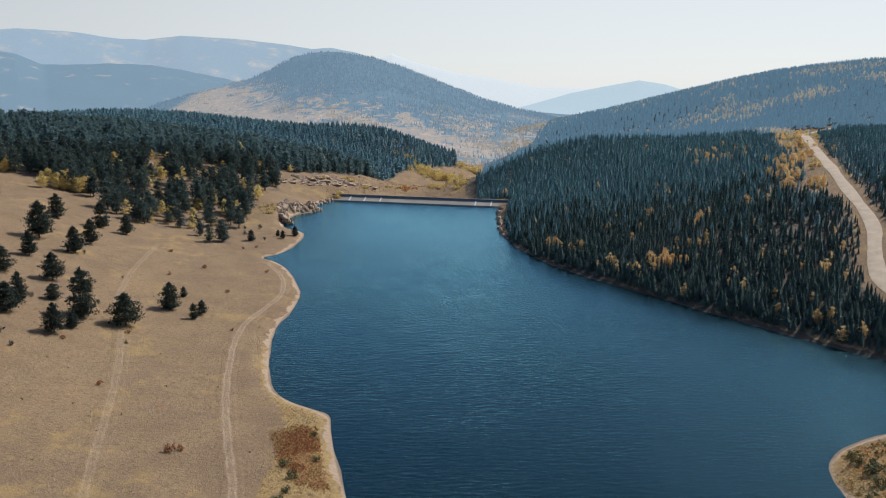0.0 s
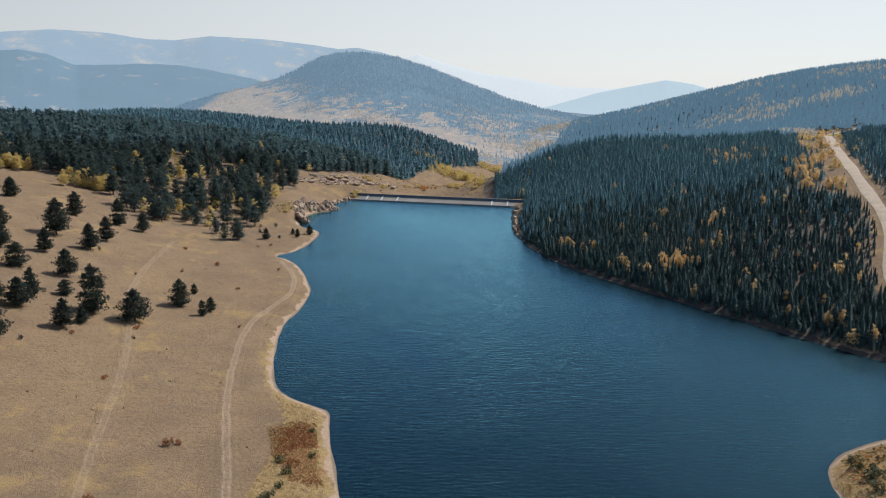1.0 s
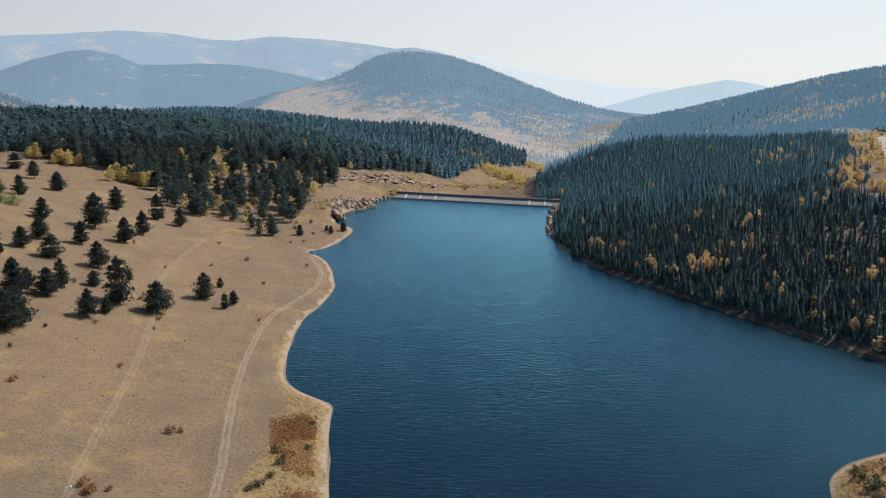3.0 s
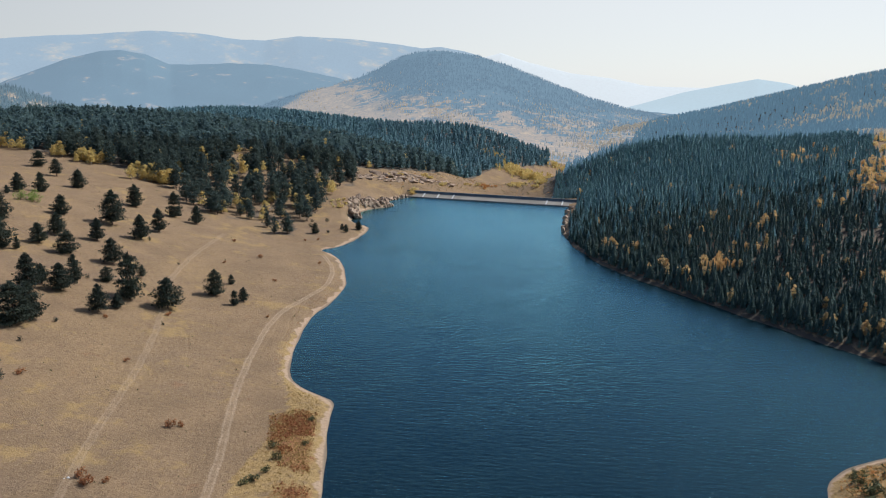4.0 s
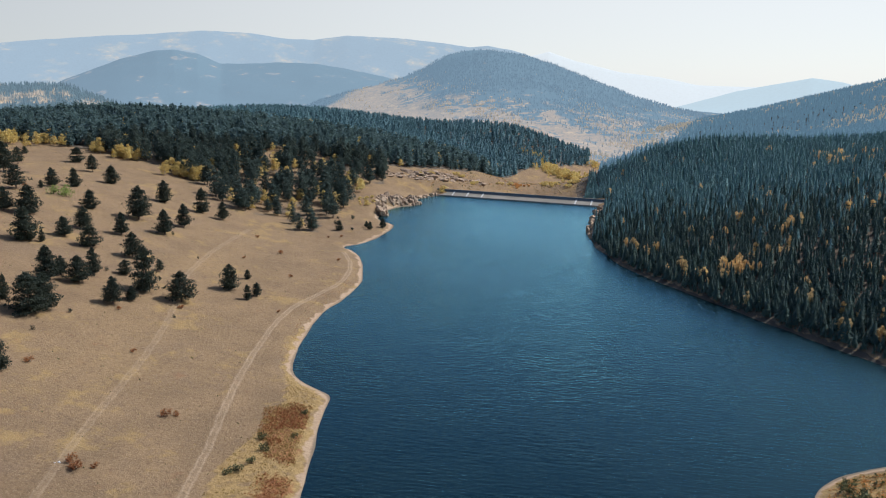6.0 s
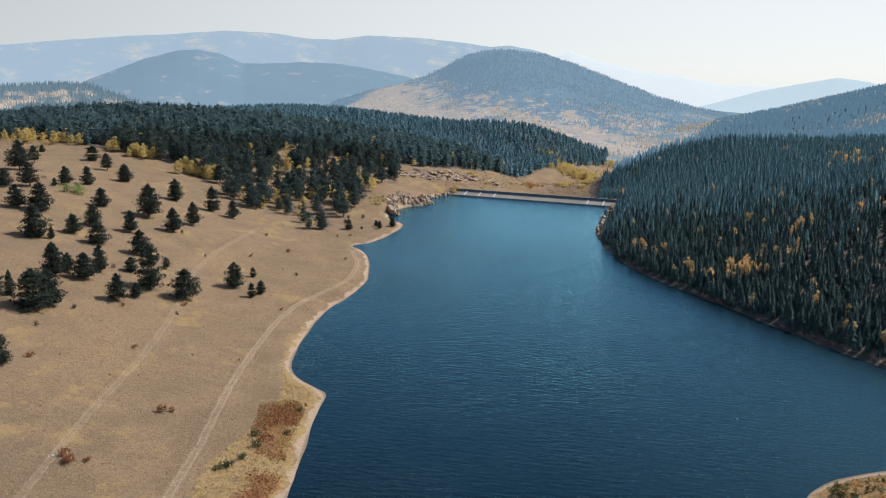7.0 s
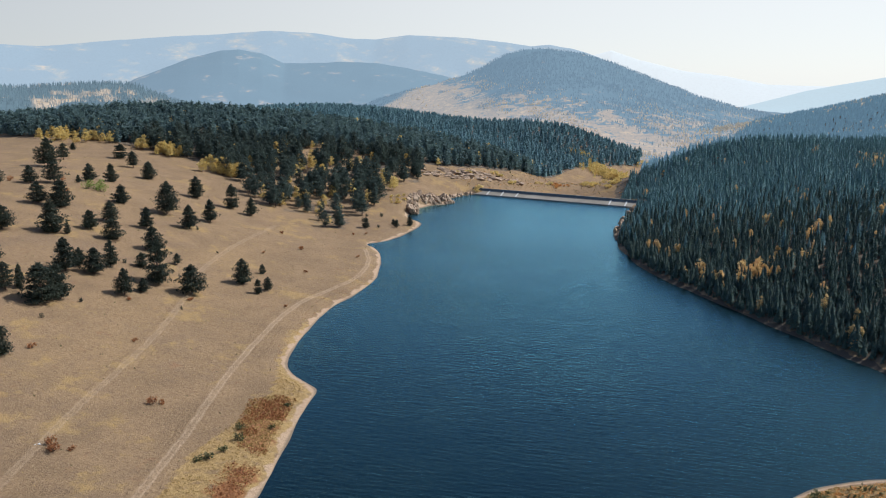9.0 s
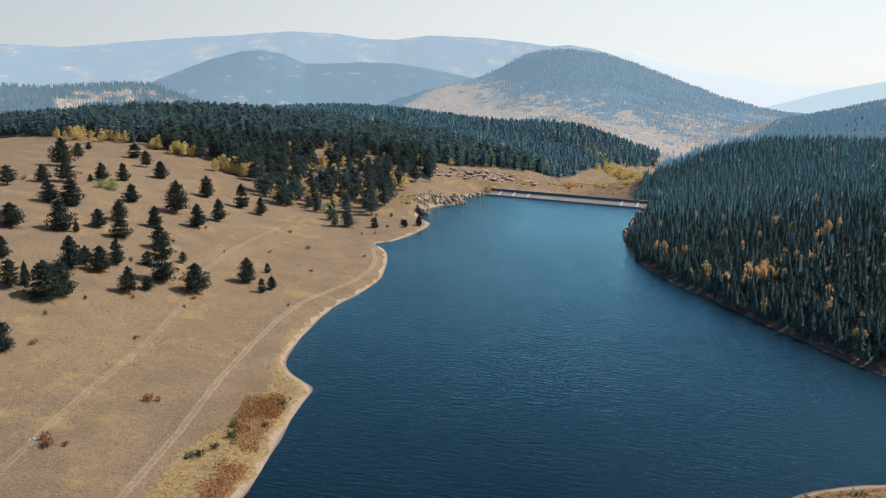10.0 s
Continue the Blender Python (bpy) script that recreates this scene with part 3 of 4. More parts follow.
def build_dam():
    dam = new("dam")
    way = (DAM_B - DAM_A).normalized()
    inland = Vector((-way.y, way.x, 0))
    # sloping slabs of the wet face, with open joints between them
    count = 26
    length = (DAM_B - DAM_A).length
    for k in range(count):
        a, b = DAM_A + way * (length * k / count + 0.04), DAM_A + way * (length * (k + 1) / count - 0.04)
        part("face_slab", prism([(0.0, 0.5), (-RUN, CREST), (-RUN, -4), (0.0, -4)], a, b), CONCRETE, dam)
    part("waterline_course", prism([(1.0, -2.5), (0.15, 0.75), (-0.3, 0.75), (-0.3, -2.5)], DAM_A, DAM_B), WET_CONCRETE, dam, "dark wet concrete along the waterline")
    part("crest_core", prism([(-RUN, CREST - 0.1), (-RUN - 9, CREST - 0.1), (-RUN - 40, -8), (-RUN, -8)], DAM_A, DAM_B), GRAVEL, dam, "earth fill of the dam")
    part("crest_road", prism([(-RUN - 0.6, CREST), (-RUN - 7, CREST + 0.02), (-RUN - 7, CREST - 0.5), (-RUN - 0.6, CREST - 0.5)], DAM_A, DAM_B), ASPHALT, dam)
    part("parapet", prism([(-RUN + 0.2, CREST - 0.6), (-RUN, CREST + 1.5), (-RUN - 0.5, CREST + 1.5), (-RUN - 0.5, CREST - 0.6)], DAM_A, DAM_B), ASPHALT, dam, "dark blue-grey parapet wall")
    part("coping", prism([(-RUN + 0.15, CREST + 1.5), (-RUN + 0.15, CREST + 1.8), (-RUN - 0.65, CREST + 1.8), (-RUN - 0.65, CREST + 1.5)], DAM_A, DAM_B), CONCRETE, dam)
    for s in (17.5, 30, 43, 119, 131):
        at = DAM_A + way * s
        bm = bmesh.new()
        quad = [at - way * 0.5 + Vector((0, 0, 0.6)), at + way * 0.5 + Vector((0, 0, 0.6)), at - way * 0.8 + inland * (RUN - 0.3) + Vector((0, 0, CREST - 0.02)), at - way * 1.8 + inland * (RUN - 0.3) + Vector((0, 0, CREST - 0.02))]
        low = [bm.verts.new(q) for q in quad]
        top = [bm.verts.new(q + Vector((0, 0, 0.35))) for q in quad]
        bm.faces.new(top)
        for i in range(4):
            bm.faces.new((low[i], low[(i + 1) % 4], top[(i + 1) % 4], top[i]))
        bmesh.ops.recalc_face_normals(bm, faces=bm.faces)
        part("face_stair", bm, PALE_CONCRETE, dam, "white concrete stair down the dam face")
    tagged(dam, "low concrete-faced dam with a dark parapet across the lake", "dam")


build_dam()


# ---- plants ----
def star_cone(rng, z0, z1, r, spikes, lean=(0, 0)):
    """One ragged skirt of drooping branches."""
    a = np.linspace(0, 2 * np.pi, 2 * spikes, endpoint=False) + rng.uniform(0, 6.28)
    rad = np.where(np.arange(2 * spikes) % 2 == 0, r * rng.uniform(0.75, 1.15, 2 * spikes), r * 0.5)
    ring = np.stack([rad * np.cos(a) + lean[0], rad * np.sin(a) + lean[1], z0 + rng.uniform(-0.012, 0.012, 2 * spikes) - 0.1 * rad], 1)
    n = 2 * spikes
    return np.vstack([ring, [(lean[0], lean[1], z1)]]), np.array([(i, (i + 1) % n, n) for i in range(n)])


def sprays(rng, centres, sizes, count, size):
    """Leaf and needle sprays scattered through round clumps."""
    V = []
    for c, s in zip(centres, sizes):
        p = rng.normal(size=(count, 3))
        p *= (rng.uniform(0.35, 1, (count, 1)) ** 0.4) / np.linalg.norm(p, axis=1)[:, None]
        p = np.asarray(c) + p * s
        e = rng.normal(size=(count, 2, 3)) * size
        V.append(np.stack([p, p + e[:, 0], p + e[:, 1]], 1).reshape(-1, 3))
    V = np.vstack(V)
    return V, np.arange(len(V)).reshape(-1, 3)


def merge(pieces):
    V, F, n = [], [], 0
    for v, f in pieces:
        V.append(v)
        F.append(f + n)
        n += len(v)
    return np.vstack(V), np.vstack(F)


def fronds(rng, number, slim, taper):
    """Drooping branches set round a stem, half of them pointed, half fan-shaped."""
    u = (np.arange(number) + rng.uniform(0, 1, number)) / number
    R = (slim * (1 - u) ** taper + 0.012) * rng.uniform(0.75, 1.25, number)
    a, w, z = np.arange(number) * 2.4 + rng.uniform(-0.5, 0.5, number), rng.uniform(0.25, 0.55, number), 0.09 + 0.88 * u
    fan = rng.uniform(size=number) < 0.5
    r0, r1 = np.where(fan, 0.1, 0.3) * R, np.where(fan, 0.95, 1.2) * R
    w0, w1 = np.where(fan, 0, 1.0), np.where(fan, w, 0)
    rise, drop = z + 0.45 * R, z - rng.uniform(0, 0.45, number) * R
    A = np.stack([r0 * np.cos(a - w0), r0 * np.sin(a - w0), rise], -1)
    B = np.where(fan[:, None], np.stack([r1 * np.cos(a - w1), r1 * np.sin(a - w1), drop], -1), np.stack([r0 * np.cos(a + w0), r0 * np.sin(a + w0), rise], -1))
    C = np.stack([r1 * np.cos(a + w1), r1 * np.sin(a + w1), drop - 0.1 * R], -1)
    return np.stack([A, B, C], 1).reshape(-1, 3), np.arange(3 * number).reshape(-1, 3)


def spruce_crown(seed, tiers=9, spikes=7, slim=0.135, taper=0.8):
    rng = np.random.RandomState(seed)
    out = [fronds(rng, int(1.25 * tiers * spikes), 1.1 * slim, taper)]
    n = max(3, tiers // 2)
    for k in range(n):
        u = k / n
        z0 = 0.1 + 0.86 * u
        r = 0.66 * slim * (1 - u) ** taper * rng.uniform(0.8, 1.2) + 0.008
        out.append(star_cone(rng, z0, min(1.0, z0 + (1.3 + 5 / n) * 0.86 / n), r, max(3, spikes // 2), rng.uniform(-0.008, 0.008, 2)))
    return merge(out)


def pine_clumps(rng, number, low=0.22, wide=0.27):
    u = np.sort(rng.uniform(0, 1, number) ** 1.15)
    r = wide * np.clip(1.15 * np.sin(np.pi * (0.22 + 0.76 * u)), 0.1, 1) * rng.uniform(0.8, 1.15)
    a = np.arange(number) * 2.4 + rng.uniform(-0.5, 0.5, number)
    rr = r * rng.uniform(0.35, 0.95, number)
    c = np.stack([rr * np.cos(a), rr * np.sin(a), low + (0.96 - low) * u], 1)
    return c, 0.035 + 0.36 * r[:, None] * np.array([[1, 1, 0.28]]) * rng.uniform(0.8, 1.25, (number, 1))


def pine_crown(seed, number=30, count=36, size=0.042, low=0.22, wide=0.27):
    rng = np.random.RandomState(seed)
    c, s = pine_clumps(rng, number, low, wide)
    return sprays(rng, c, s, count, size)


def tube(points, radii, sides=6):
    V, F = [], []
    for p, r in zip(points, radii):
        for k in range(sides):
            a = 2 * np.pi * k / sides
            V.append((p[0] + r * np.cos(a), p[1] + r * np.sin(a), p[2]))
    for j in range(len(points) - 1):
        for k in range(sides):
            a, b = j * sides + k, j * sides + (k + 1) % sides
            F += [(a, b, b + sides), (a, b + sides, a + sides)]
    return np.array(V), np.array(F)


def trunk_shape(seed, thick=0.022, top=0.93, limbs=9, reach=0.2, low=0.25):
    rng = np.random.RandomState(seed + 500)
    z = np.linspace(-0.03, top, 6)
    bend = np.cumsum(rng.uniform(-0.008, 0.008, (6, 2)), 0)
    out = [tube(np.column_stack([bend, z]), thick * (1 - 0.85 * z / top) + 0.002)]
    for k in range(limbs):
        h = low + (top - low) * (k + 0.5) / limbs * 0.9
        a, r = 2.4 * k + rng.uniform(-0.4, 0.4), reach * (1.05 - 0.6 * h)
        p0 = np.array([0, 0, h])
        p1 = p0 + [r * np.cos(a), r * np.sin(a), 0.25 * r]
        out.append(tube(np.array([p0, (p0 + p1) / 2 - [0, 0, 0.01], p1]), (0.008, 0.005, 0.002), 4))
    return merge(out)


def tree_kind(name, crown, trunk, leaf, bark):
    """One tree of unit height: an Empty with its trunk and crown. It is moved to its first place by its planter."""
    root = new(name)
    mesh_object("trunk", *trunk, bark, parent=root)
    mesh_object("crown", *crown, leaf, smooth=False, parent=root, normals=crown_normals(crown[0]))
    return root


class Kind:
    """Tree shapes of one kind; plant() sets one of them out."""

    def __init__(self, makers):
        self.makers, self.first = makers, {}

    def plant(self, x, y, size, rng, label, category, group, width=1.0, sink=0.15):
        k = rng.randint(len(self.makers))
        m = Matrix.Translation((x, y, spot(x, y) - sink)) @ Euler((rng.uniform(-0.04, 0.04), rng.uniform(-0.04, 0.04), rng.uniform(0, 6.28))).to_matrix().to_4x4()
        scale = (size * width, size * width, size)
        if k not in self.first:
            ob = self.makers[k]()
            self.first[k] = ob
        else:
            ob = copy_thing(self.first[k], m)
        ob.matrix_basis = m @ Matrix.Diagonal((*scale, 1))
        return tagged(ob, label, category, group)


def whorl_crown(seed, whorls=12, arms=6, count=34, size=0.026, low=0.08, wide=0.31, tip=0.75, bare=None):
    """A pine crown: tiers of branches, each carrying flat pads of needles; bare is a stretch of stem without any."""
    rng = np.random.RandomState(seed)
    C, S = [], []
    for k in range(whorls):
        u = (k + 0.5 * rng.uniform()) / whorls
        if bare and bare[0] < u < bare[1]:
            continue
        z = low + (0.96 - low) * u
        r = wide * (0.74 + 1.7 * u if u < 0.15 else (1 - ((u - 0.15) / 0.85) ** 2.1)) ** tip * rng.uniform(0.72, 1.15)
        for j in range(max(3, int(round(arms * (1.15 - 0.6 * u))))):
            a, reach = 2.4 * k + 6.28 * j / arms + rng.uniform(-0.45, 0.45), r * rng.uniform(0.62, 1.12)
            for f, g in ((0.9, 1.0), (0.5, 0.9)):
                C.append((reach * f * np.cos(a), reach * f * np.sin(a), z + 0.10 * reach * f + rng.uniform(-0.012, 0.012)))
                s = g * (0.030 + 0.26 * r) * rng.uniform(0.8, 1.2)
                S.append((s, s, 0.38 * s))
        C.append((0, 0, z))
        S.append((0.4 * r + 0.02, 0.4 * r + 0.02, 0.045))
    C.append((0, 0, 0.965))
    S.append((0.03, 0.03, 0.035))
    return sprays(rng, C, np.array(S), count, size)


# broad, conical, two-tiered and ragged pines
PINE_FORMS = [dict(wide=0.34, tip=0.8), dict(wide=0.33, tip=1.0, low=0.05), dict(wide=0.35, tip=0.65, low=0.14), dict(wide=0.34, tip=0.7, bare=(0.42, 0.52)), dict(wide=0.31, tip=0.85, whorls=11, low=0.10), dict(wide=0.36, tip=0.65, whorls=10, arms=5, low=0.16)]


def pines(k):
    return lambda: tree_kind("pine_tree", whorl_crown(40 + k, **PINE_FORMS[k]), trunk_shape(40 + k), PINE, BARK)


def forest_pines(k):
    return lambda: tree_kind("pine_tree", whorl_crown(60 + k, whorls=10, arms=5, count=13, size=0.034, low=0.14 + 0.05 * (k % 2), wide=0.27 + 0.02 * (k % 3), tip=0.65 + 0.1 * (k % 2)), trunk_shape(60 + k, limbs=5), EDGE, BARK)


def spruces(k):
    return lambda: tree_kind("spruce_tree", spruce_crown(80 + k, 14, 9, 0.165 + 0.018 * (k % 3)), trunk_shape(80 + k, 0.016, limbs=0), SPRUCE, BARK)


def aspens(k, leaf):
    return lambda: tree_kind("aspen_tree", pine_crown(90 + k, 30, 34, 0.036, 0.18, 0.26), trunk_shape(90 + k, 0.014, limbs=6), leaf, PALE_BARK)


MEADOW_PINE, EDGE_PINE = Kind([pines(k) for k in range(6)]), Kind([forest_pines(k) for k in range(6)])
SHORE_SPRUCE, ASPEN = Kind([spruces(k) for k in range(5)]), Kind([aspens(k, GOLD) for k in range(4)])
PALE_ASPEN = Kind([aspens(k, PALE_GOLD) for k in range(4, 7)])

# x, y, height and breadth (over height) of the pines that stand in the open
LOWER_STAND = [(-177, 224, 8.6, 0.61), (-157, 236, 12.8, 0.71), (-158, 244, 7.4, 0.65), (-150, 243, 10.1, 0.87), (-152, 254, 10.6, 0.59), (-155, 206, 9.9, 0.74), (-154, 211, 8.5, 0.4), (-142, 208, 13.3, 0.88), (-141, 214, 12.5, 0.63), (-131, 235, 9.9, 0.59), (-129, 243, 5.5, 0.86), (-131, 255, 17.1, 0.55), (-146, 265, 5.9, 0.95), (-141, 281, 5.0, 0.73), (-117, 256, 11.5, 0.8), (-111, 283, 10.5, 0.68), (-112, 301, 4.4, 0.63), (-100, 276, 6.2, 0.5), (-99, 282, 5.8, 0.61), (-122, 171, 8.9, 0.66)]
UPPER_STAND = [(-268, 313, 10.3, 0.89), (-305, 388, 17.0, 0.69), (-259, 343, 12.2, 0.85), (-265, 333, 9.2, 0.91), (-230, 301, 10.6, 0.87), (-221, 305, 12.9, 0.89), (-326, 424, 10.8, 0.7), (-359, 470, 5.1, 0.9), (-313, 463, 10.2, 0.9), (-255, 365, 10.2, 0.76), (-252, 379, 10.5, 0.69), (-254, 355, 4.5, 0.7), (-214, 339, 9.4, 0.9), (-253, 413, 10.5, 0.9), (-192, 346, 16.7, 0.64), (-210, 399, 12.7, 0.69), (-189, 402, 14.3, 0.56), (-175, 400, 10.5, 0.69), (-174, 357, 12.0, 0.65), (-170, 333, 11.9, 0.72)]
SIDE_STAND = [(-179, 312, 10.2, 0.69), (-206, 256, 10.2, 0.9), (-193, 269, 13.2, 0.83), (-188, 272, 5.3, 0.56), (-189, 287, 8.6, 0.89), (-193, 305, 9.6, 0.73), (-174, 283, 9.7, 0.9), (-157, 287, 10.7, 0.7), (-285, 440, 11, 0.7), (-119, 437, 6.5, 0.7), (-103, 447, 5, 0.7), (-98, 457, 6, 0.7), (-107, 452, 4, 0.7)]
rng = np.random.RandomState(7)
for x, y, h, broad in LOWER_STAND + UPPER_STAND + SIDE_STAND:
    MEADOW_PINE.plant(x, y, h * 1.03, rng, "dark green ponderosa pine standing alone in dry grass", "tree", "pines on the meadow", broad / 0.64)


# ---- forests ----
def in_view(X, Y, margin=30):
    """The wedge of land that the flight looks over."""
    return (X < 0.58 * (Y + 3) + margin) & (X > 68 - 1.14 * Y - margin)


def scatter(outline, x0, x1, y0, y1, step, seed, margin=30):
    r = np.random.RandomState(seed)
    X, Y = np.meshgrid(np.arange(x0, x1, step), np.arange(y0, y1, step))
    X, Y = X.ravel() + r.uniform(-0.48, 0.48, X.size) * step, Y.ravel() + r.uniform(-0.48, 0.48, Y.size) * step
    keep = inside_outline(X, Y, outline) & in_view(X, Y, margin) & (shore_distance(X, Y) > 0.9) & (line_distance(X, Y, ROAD) > 5.5)
    return X[keep], Y[keep]


def plant_stuff(name, shapes, X, Y, sizes, material, label, seed, width=1.0):
    """Many trees as one mesh; each takes one of the shapes, turned and tinted by chance."""
    r = np.random.RandomState(seed)
    Z, pick, turn = height(X, Y), r.randint(len(shapes), size=len(X)), r.uniform(0, 6.28, len(X))
    V, F, T, N, n = [], [], [], [], 0
    for k, (v, f) in enumerate(shapes):
        i = np.where(pick == k)[0]
        if not len(i):
            continue
        c, s, h = np.cos(turn[i])[:, None], np.sin(turn[i])[:, None], np.asarray(sizes)[i][:, None]
        w = h * width * r.uniform(0.85, 1.2, (len(i), 1))
        P = np.stack([X[i][:, None] + w * (c * v[:, 0] - s * v[:, 1]), Y[i][:, None] + w * (s * v[:, 0] + c * v[:, 1]), Z[i][:, None] - 0.2 + h * v[:, 2]], -1)
        V.append(P.reshape(-1, 3))
        soft = crown_normals(v, 0.6, 0.22, seed + k)
        N.append(np.stack([c * soft[:, 0] - s * soft[:, 1], s * soft[:, 0] + c * soft[:, 1], 0 * c + soft[:, 2]], -1).reshape(-1, 3))
        F.append((f[None] + (n + np.arange(len(i)) * len(v))[:, None, None]).reshape(-1, 3))
        T.append(np.repeat(r.uniform(0, 1, len(i)), len(v)))
        n += len(i) * len(v)
    ob = mesh_object(name, np.vstack(V), np.vstack(F), material, smooth=False, normals=np.vstack(N))
    layer(ob, "tint", np.concatenate(T))
    return tagged(ob, label, "forest", kind="stuff")


def gaps(X, Y, size, seed, share):
    return ripple(X, Y, size, seed) > share


# golden aspens high on the eastern ridge: x, y, spread, how many
RIDGE_GROVES = [(350, 996, 20, 80), (354, 1069, 22, 60), (342, 933, 16, 60), (388, 996, 22, 80), (441, 974, 22, 70), (427, 972, 14, 30), (510, 1115, 36, 80), (540, 1077, 30, 80), (521, 988, 24, 60), (327, 1108, 22, 36), (305, 1047, 18, 30), (303, 758, 16, 40), (160, 1482, 50, 110), (105, 1351, 26, 50), (420, 1250, 40, 60), (470, 1380, 60, 130), (600, 1250, 50, 80), (330, 1400, 50, 70), (560, 1180, 26, 30), (620, 1040, 26, 50), (680, 1180, 40, 70), (260, 1200, 30, 30), (390, 1130, 24, 30)]

# east bank: spruce down to the water
X, Y = scatter(EAST_WOOD, 20, 420, 215, 720, 2.95, 31)
clear = np.exp(-((X - 158) ** 2 + (Y - 362) ** 2) / 500) + np.exp(-((X - 196) ** 2 + (Y - 432) ** 2) / 420) + np.exp(-((X - 212) ** 2 + (Y - 504) ** 2) / 500)
roll = np.random.RandomState(5).uniform(0, 1, len(X))
keep = (roll > 0.55 * clear) & (line_distance(X, Y, ROAD_BEND) > 6.0) & gaps(X, Y, 16, 8, -1.15) & (~inside_outline(X, Y, CLEARING) | (roll > 0.93))
X, Y = X[keep], Y[keep]
sizes = np.random.RandomState(6).uniform(5.4, 13.4, len(X)) * np.interp(Y, [330, 560], [0.70, 0.80]) * np.where(np.random.RandomState(8).uniform(size=len(X)) < 0.15, 0.6, 1) * np.where(line_distance(X, Y, CLEARING) < 14, 0.65, 1) * np.clip(line_distance(X, Y, ROAD_BEND) / 14, 0.6, 1)
near = np.argsort(shore_distance(X, Y) + 0.12 * np.abs(Y - 300))[:300]
rng = np.random.RandomState(9)
for i in near:
    SHORE_SPRUCE.plant(X[i], Y[i], sizes[i], rng, "dark green narrow spruce on the steep lake shore", "tree", "spruces along the shore", rng.uniform(0.85, 1.2))
rest = np.setdiff1d(np.arange(len(X)), near)
U, V = scatter(EAST_WOOD, 20, 260, 215, 640, 1.9, 39)
low = shore_distance(U, V)
keep = (low > 0.9) & (low < 34) & gaps(U, V, 5, 40, -0.8)
U, V = U[keep], V[keep]
plant_stuff("shore_undergrowth", [spruce_crown(110 + k, 5, 5, 0.26, 0.6) for k in range(4)], U, V, np.random.RandomState(41).uniform(1.2, 4.2, len(U)), SPRUCE, "young spruce and dark undergrowth on the steep shore", 42)
# the farther trees take the needles with haze in their colour
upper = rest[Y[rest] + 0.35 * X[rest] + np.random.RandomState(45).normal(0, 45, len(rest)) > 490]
for name, some, needles, label in (("spruce_forest", np.setdiff1d(rest, upper), SPRUCE, "dense dark spruce forest covering the east hillside"), ("blue_spruce_forest", upper, HAZED_SPRUCE, "dense spruce forest on the upper hillside, coloured paler and bluer for haze")):
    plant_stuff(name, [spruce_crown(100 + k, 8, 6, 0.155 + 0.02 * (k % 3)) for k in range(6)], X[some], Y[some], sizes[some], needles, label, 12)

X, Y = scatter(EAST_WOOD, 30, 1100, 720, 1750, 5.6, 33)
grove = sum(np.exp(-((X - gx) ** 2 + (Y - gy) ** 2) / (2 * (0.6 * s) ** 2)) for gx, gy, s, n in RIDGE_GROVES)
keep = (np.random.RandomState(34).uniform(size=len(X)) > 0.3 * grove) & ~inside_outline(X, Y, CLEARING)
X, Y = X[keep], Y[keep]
# these conifers glow faintly, haze painted into their emission
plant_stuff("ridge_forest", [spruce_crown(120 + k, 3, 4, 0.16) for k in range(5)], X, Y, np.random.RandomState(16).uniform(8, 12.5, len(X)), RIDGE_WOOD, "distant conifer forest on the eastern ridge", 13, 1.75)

# west bank: pines
X, Y = scatter(WEST_WOOD, -700, -60, 410, 820, 7.8, 35)
edge = (Y < 610) & (X > -240)
keep = (np.random.RandomState(15).uniform(size=len(X)) > np.where(edge, 0.50, 0.08)) & gaps(X, Y, 22, 28, -0.7)
X, Y = X[keep], Y[keep]
sizes = 8.5 + 10.5 * np.random.RandomState(17).uniform(size=len(X)) ** 1.3
near = np.argsort(np.hypot(X + 150, Y - 400))[:300]
rng = np.random.RandomState(19)
for i in near:
    EDGE_PINE.plant(X[i], Y[i], sizes[i], rng, "dark ponderosa pine at the edge of the western woods", "tree", "pines at the wood's edge", rng.uniform(0.9, 1.2))
rest = np.setdiff1d(np.arange(len(X)), near)
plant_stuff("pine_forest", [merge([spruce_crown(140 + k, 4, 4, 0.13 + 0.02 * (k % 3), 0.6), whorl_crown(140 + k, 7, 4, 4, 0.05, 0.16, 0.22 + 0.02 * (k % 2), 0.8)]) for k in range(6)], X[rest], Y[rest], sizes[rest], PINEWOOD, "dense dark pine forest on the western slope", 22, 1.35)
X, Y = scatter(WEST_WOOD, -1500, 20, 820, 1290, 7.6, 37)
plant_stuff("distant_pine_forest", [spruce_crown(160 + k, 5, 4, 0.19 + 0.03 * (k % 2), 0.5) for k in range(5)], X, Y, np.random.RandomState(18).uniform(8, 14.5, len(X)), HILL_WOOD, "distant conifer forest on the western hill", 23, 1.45)

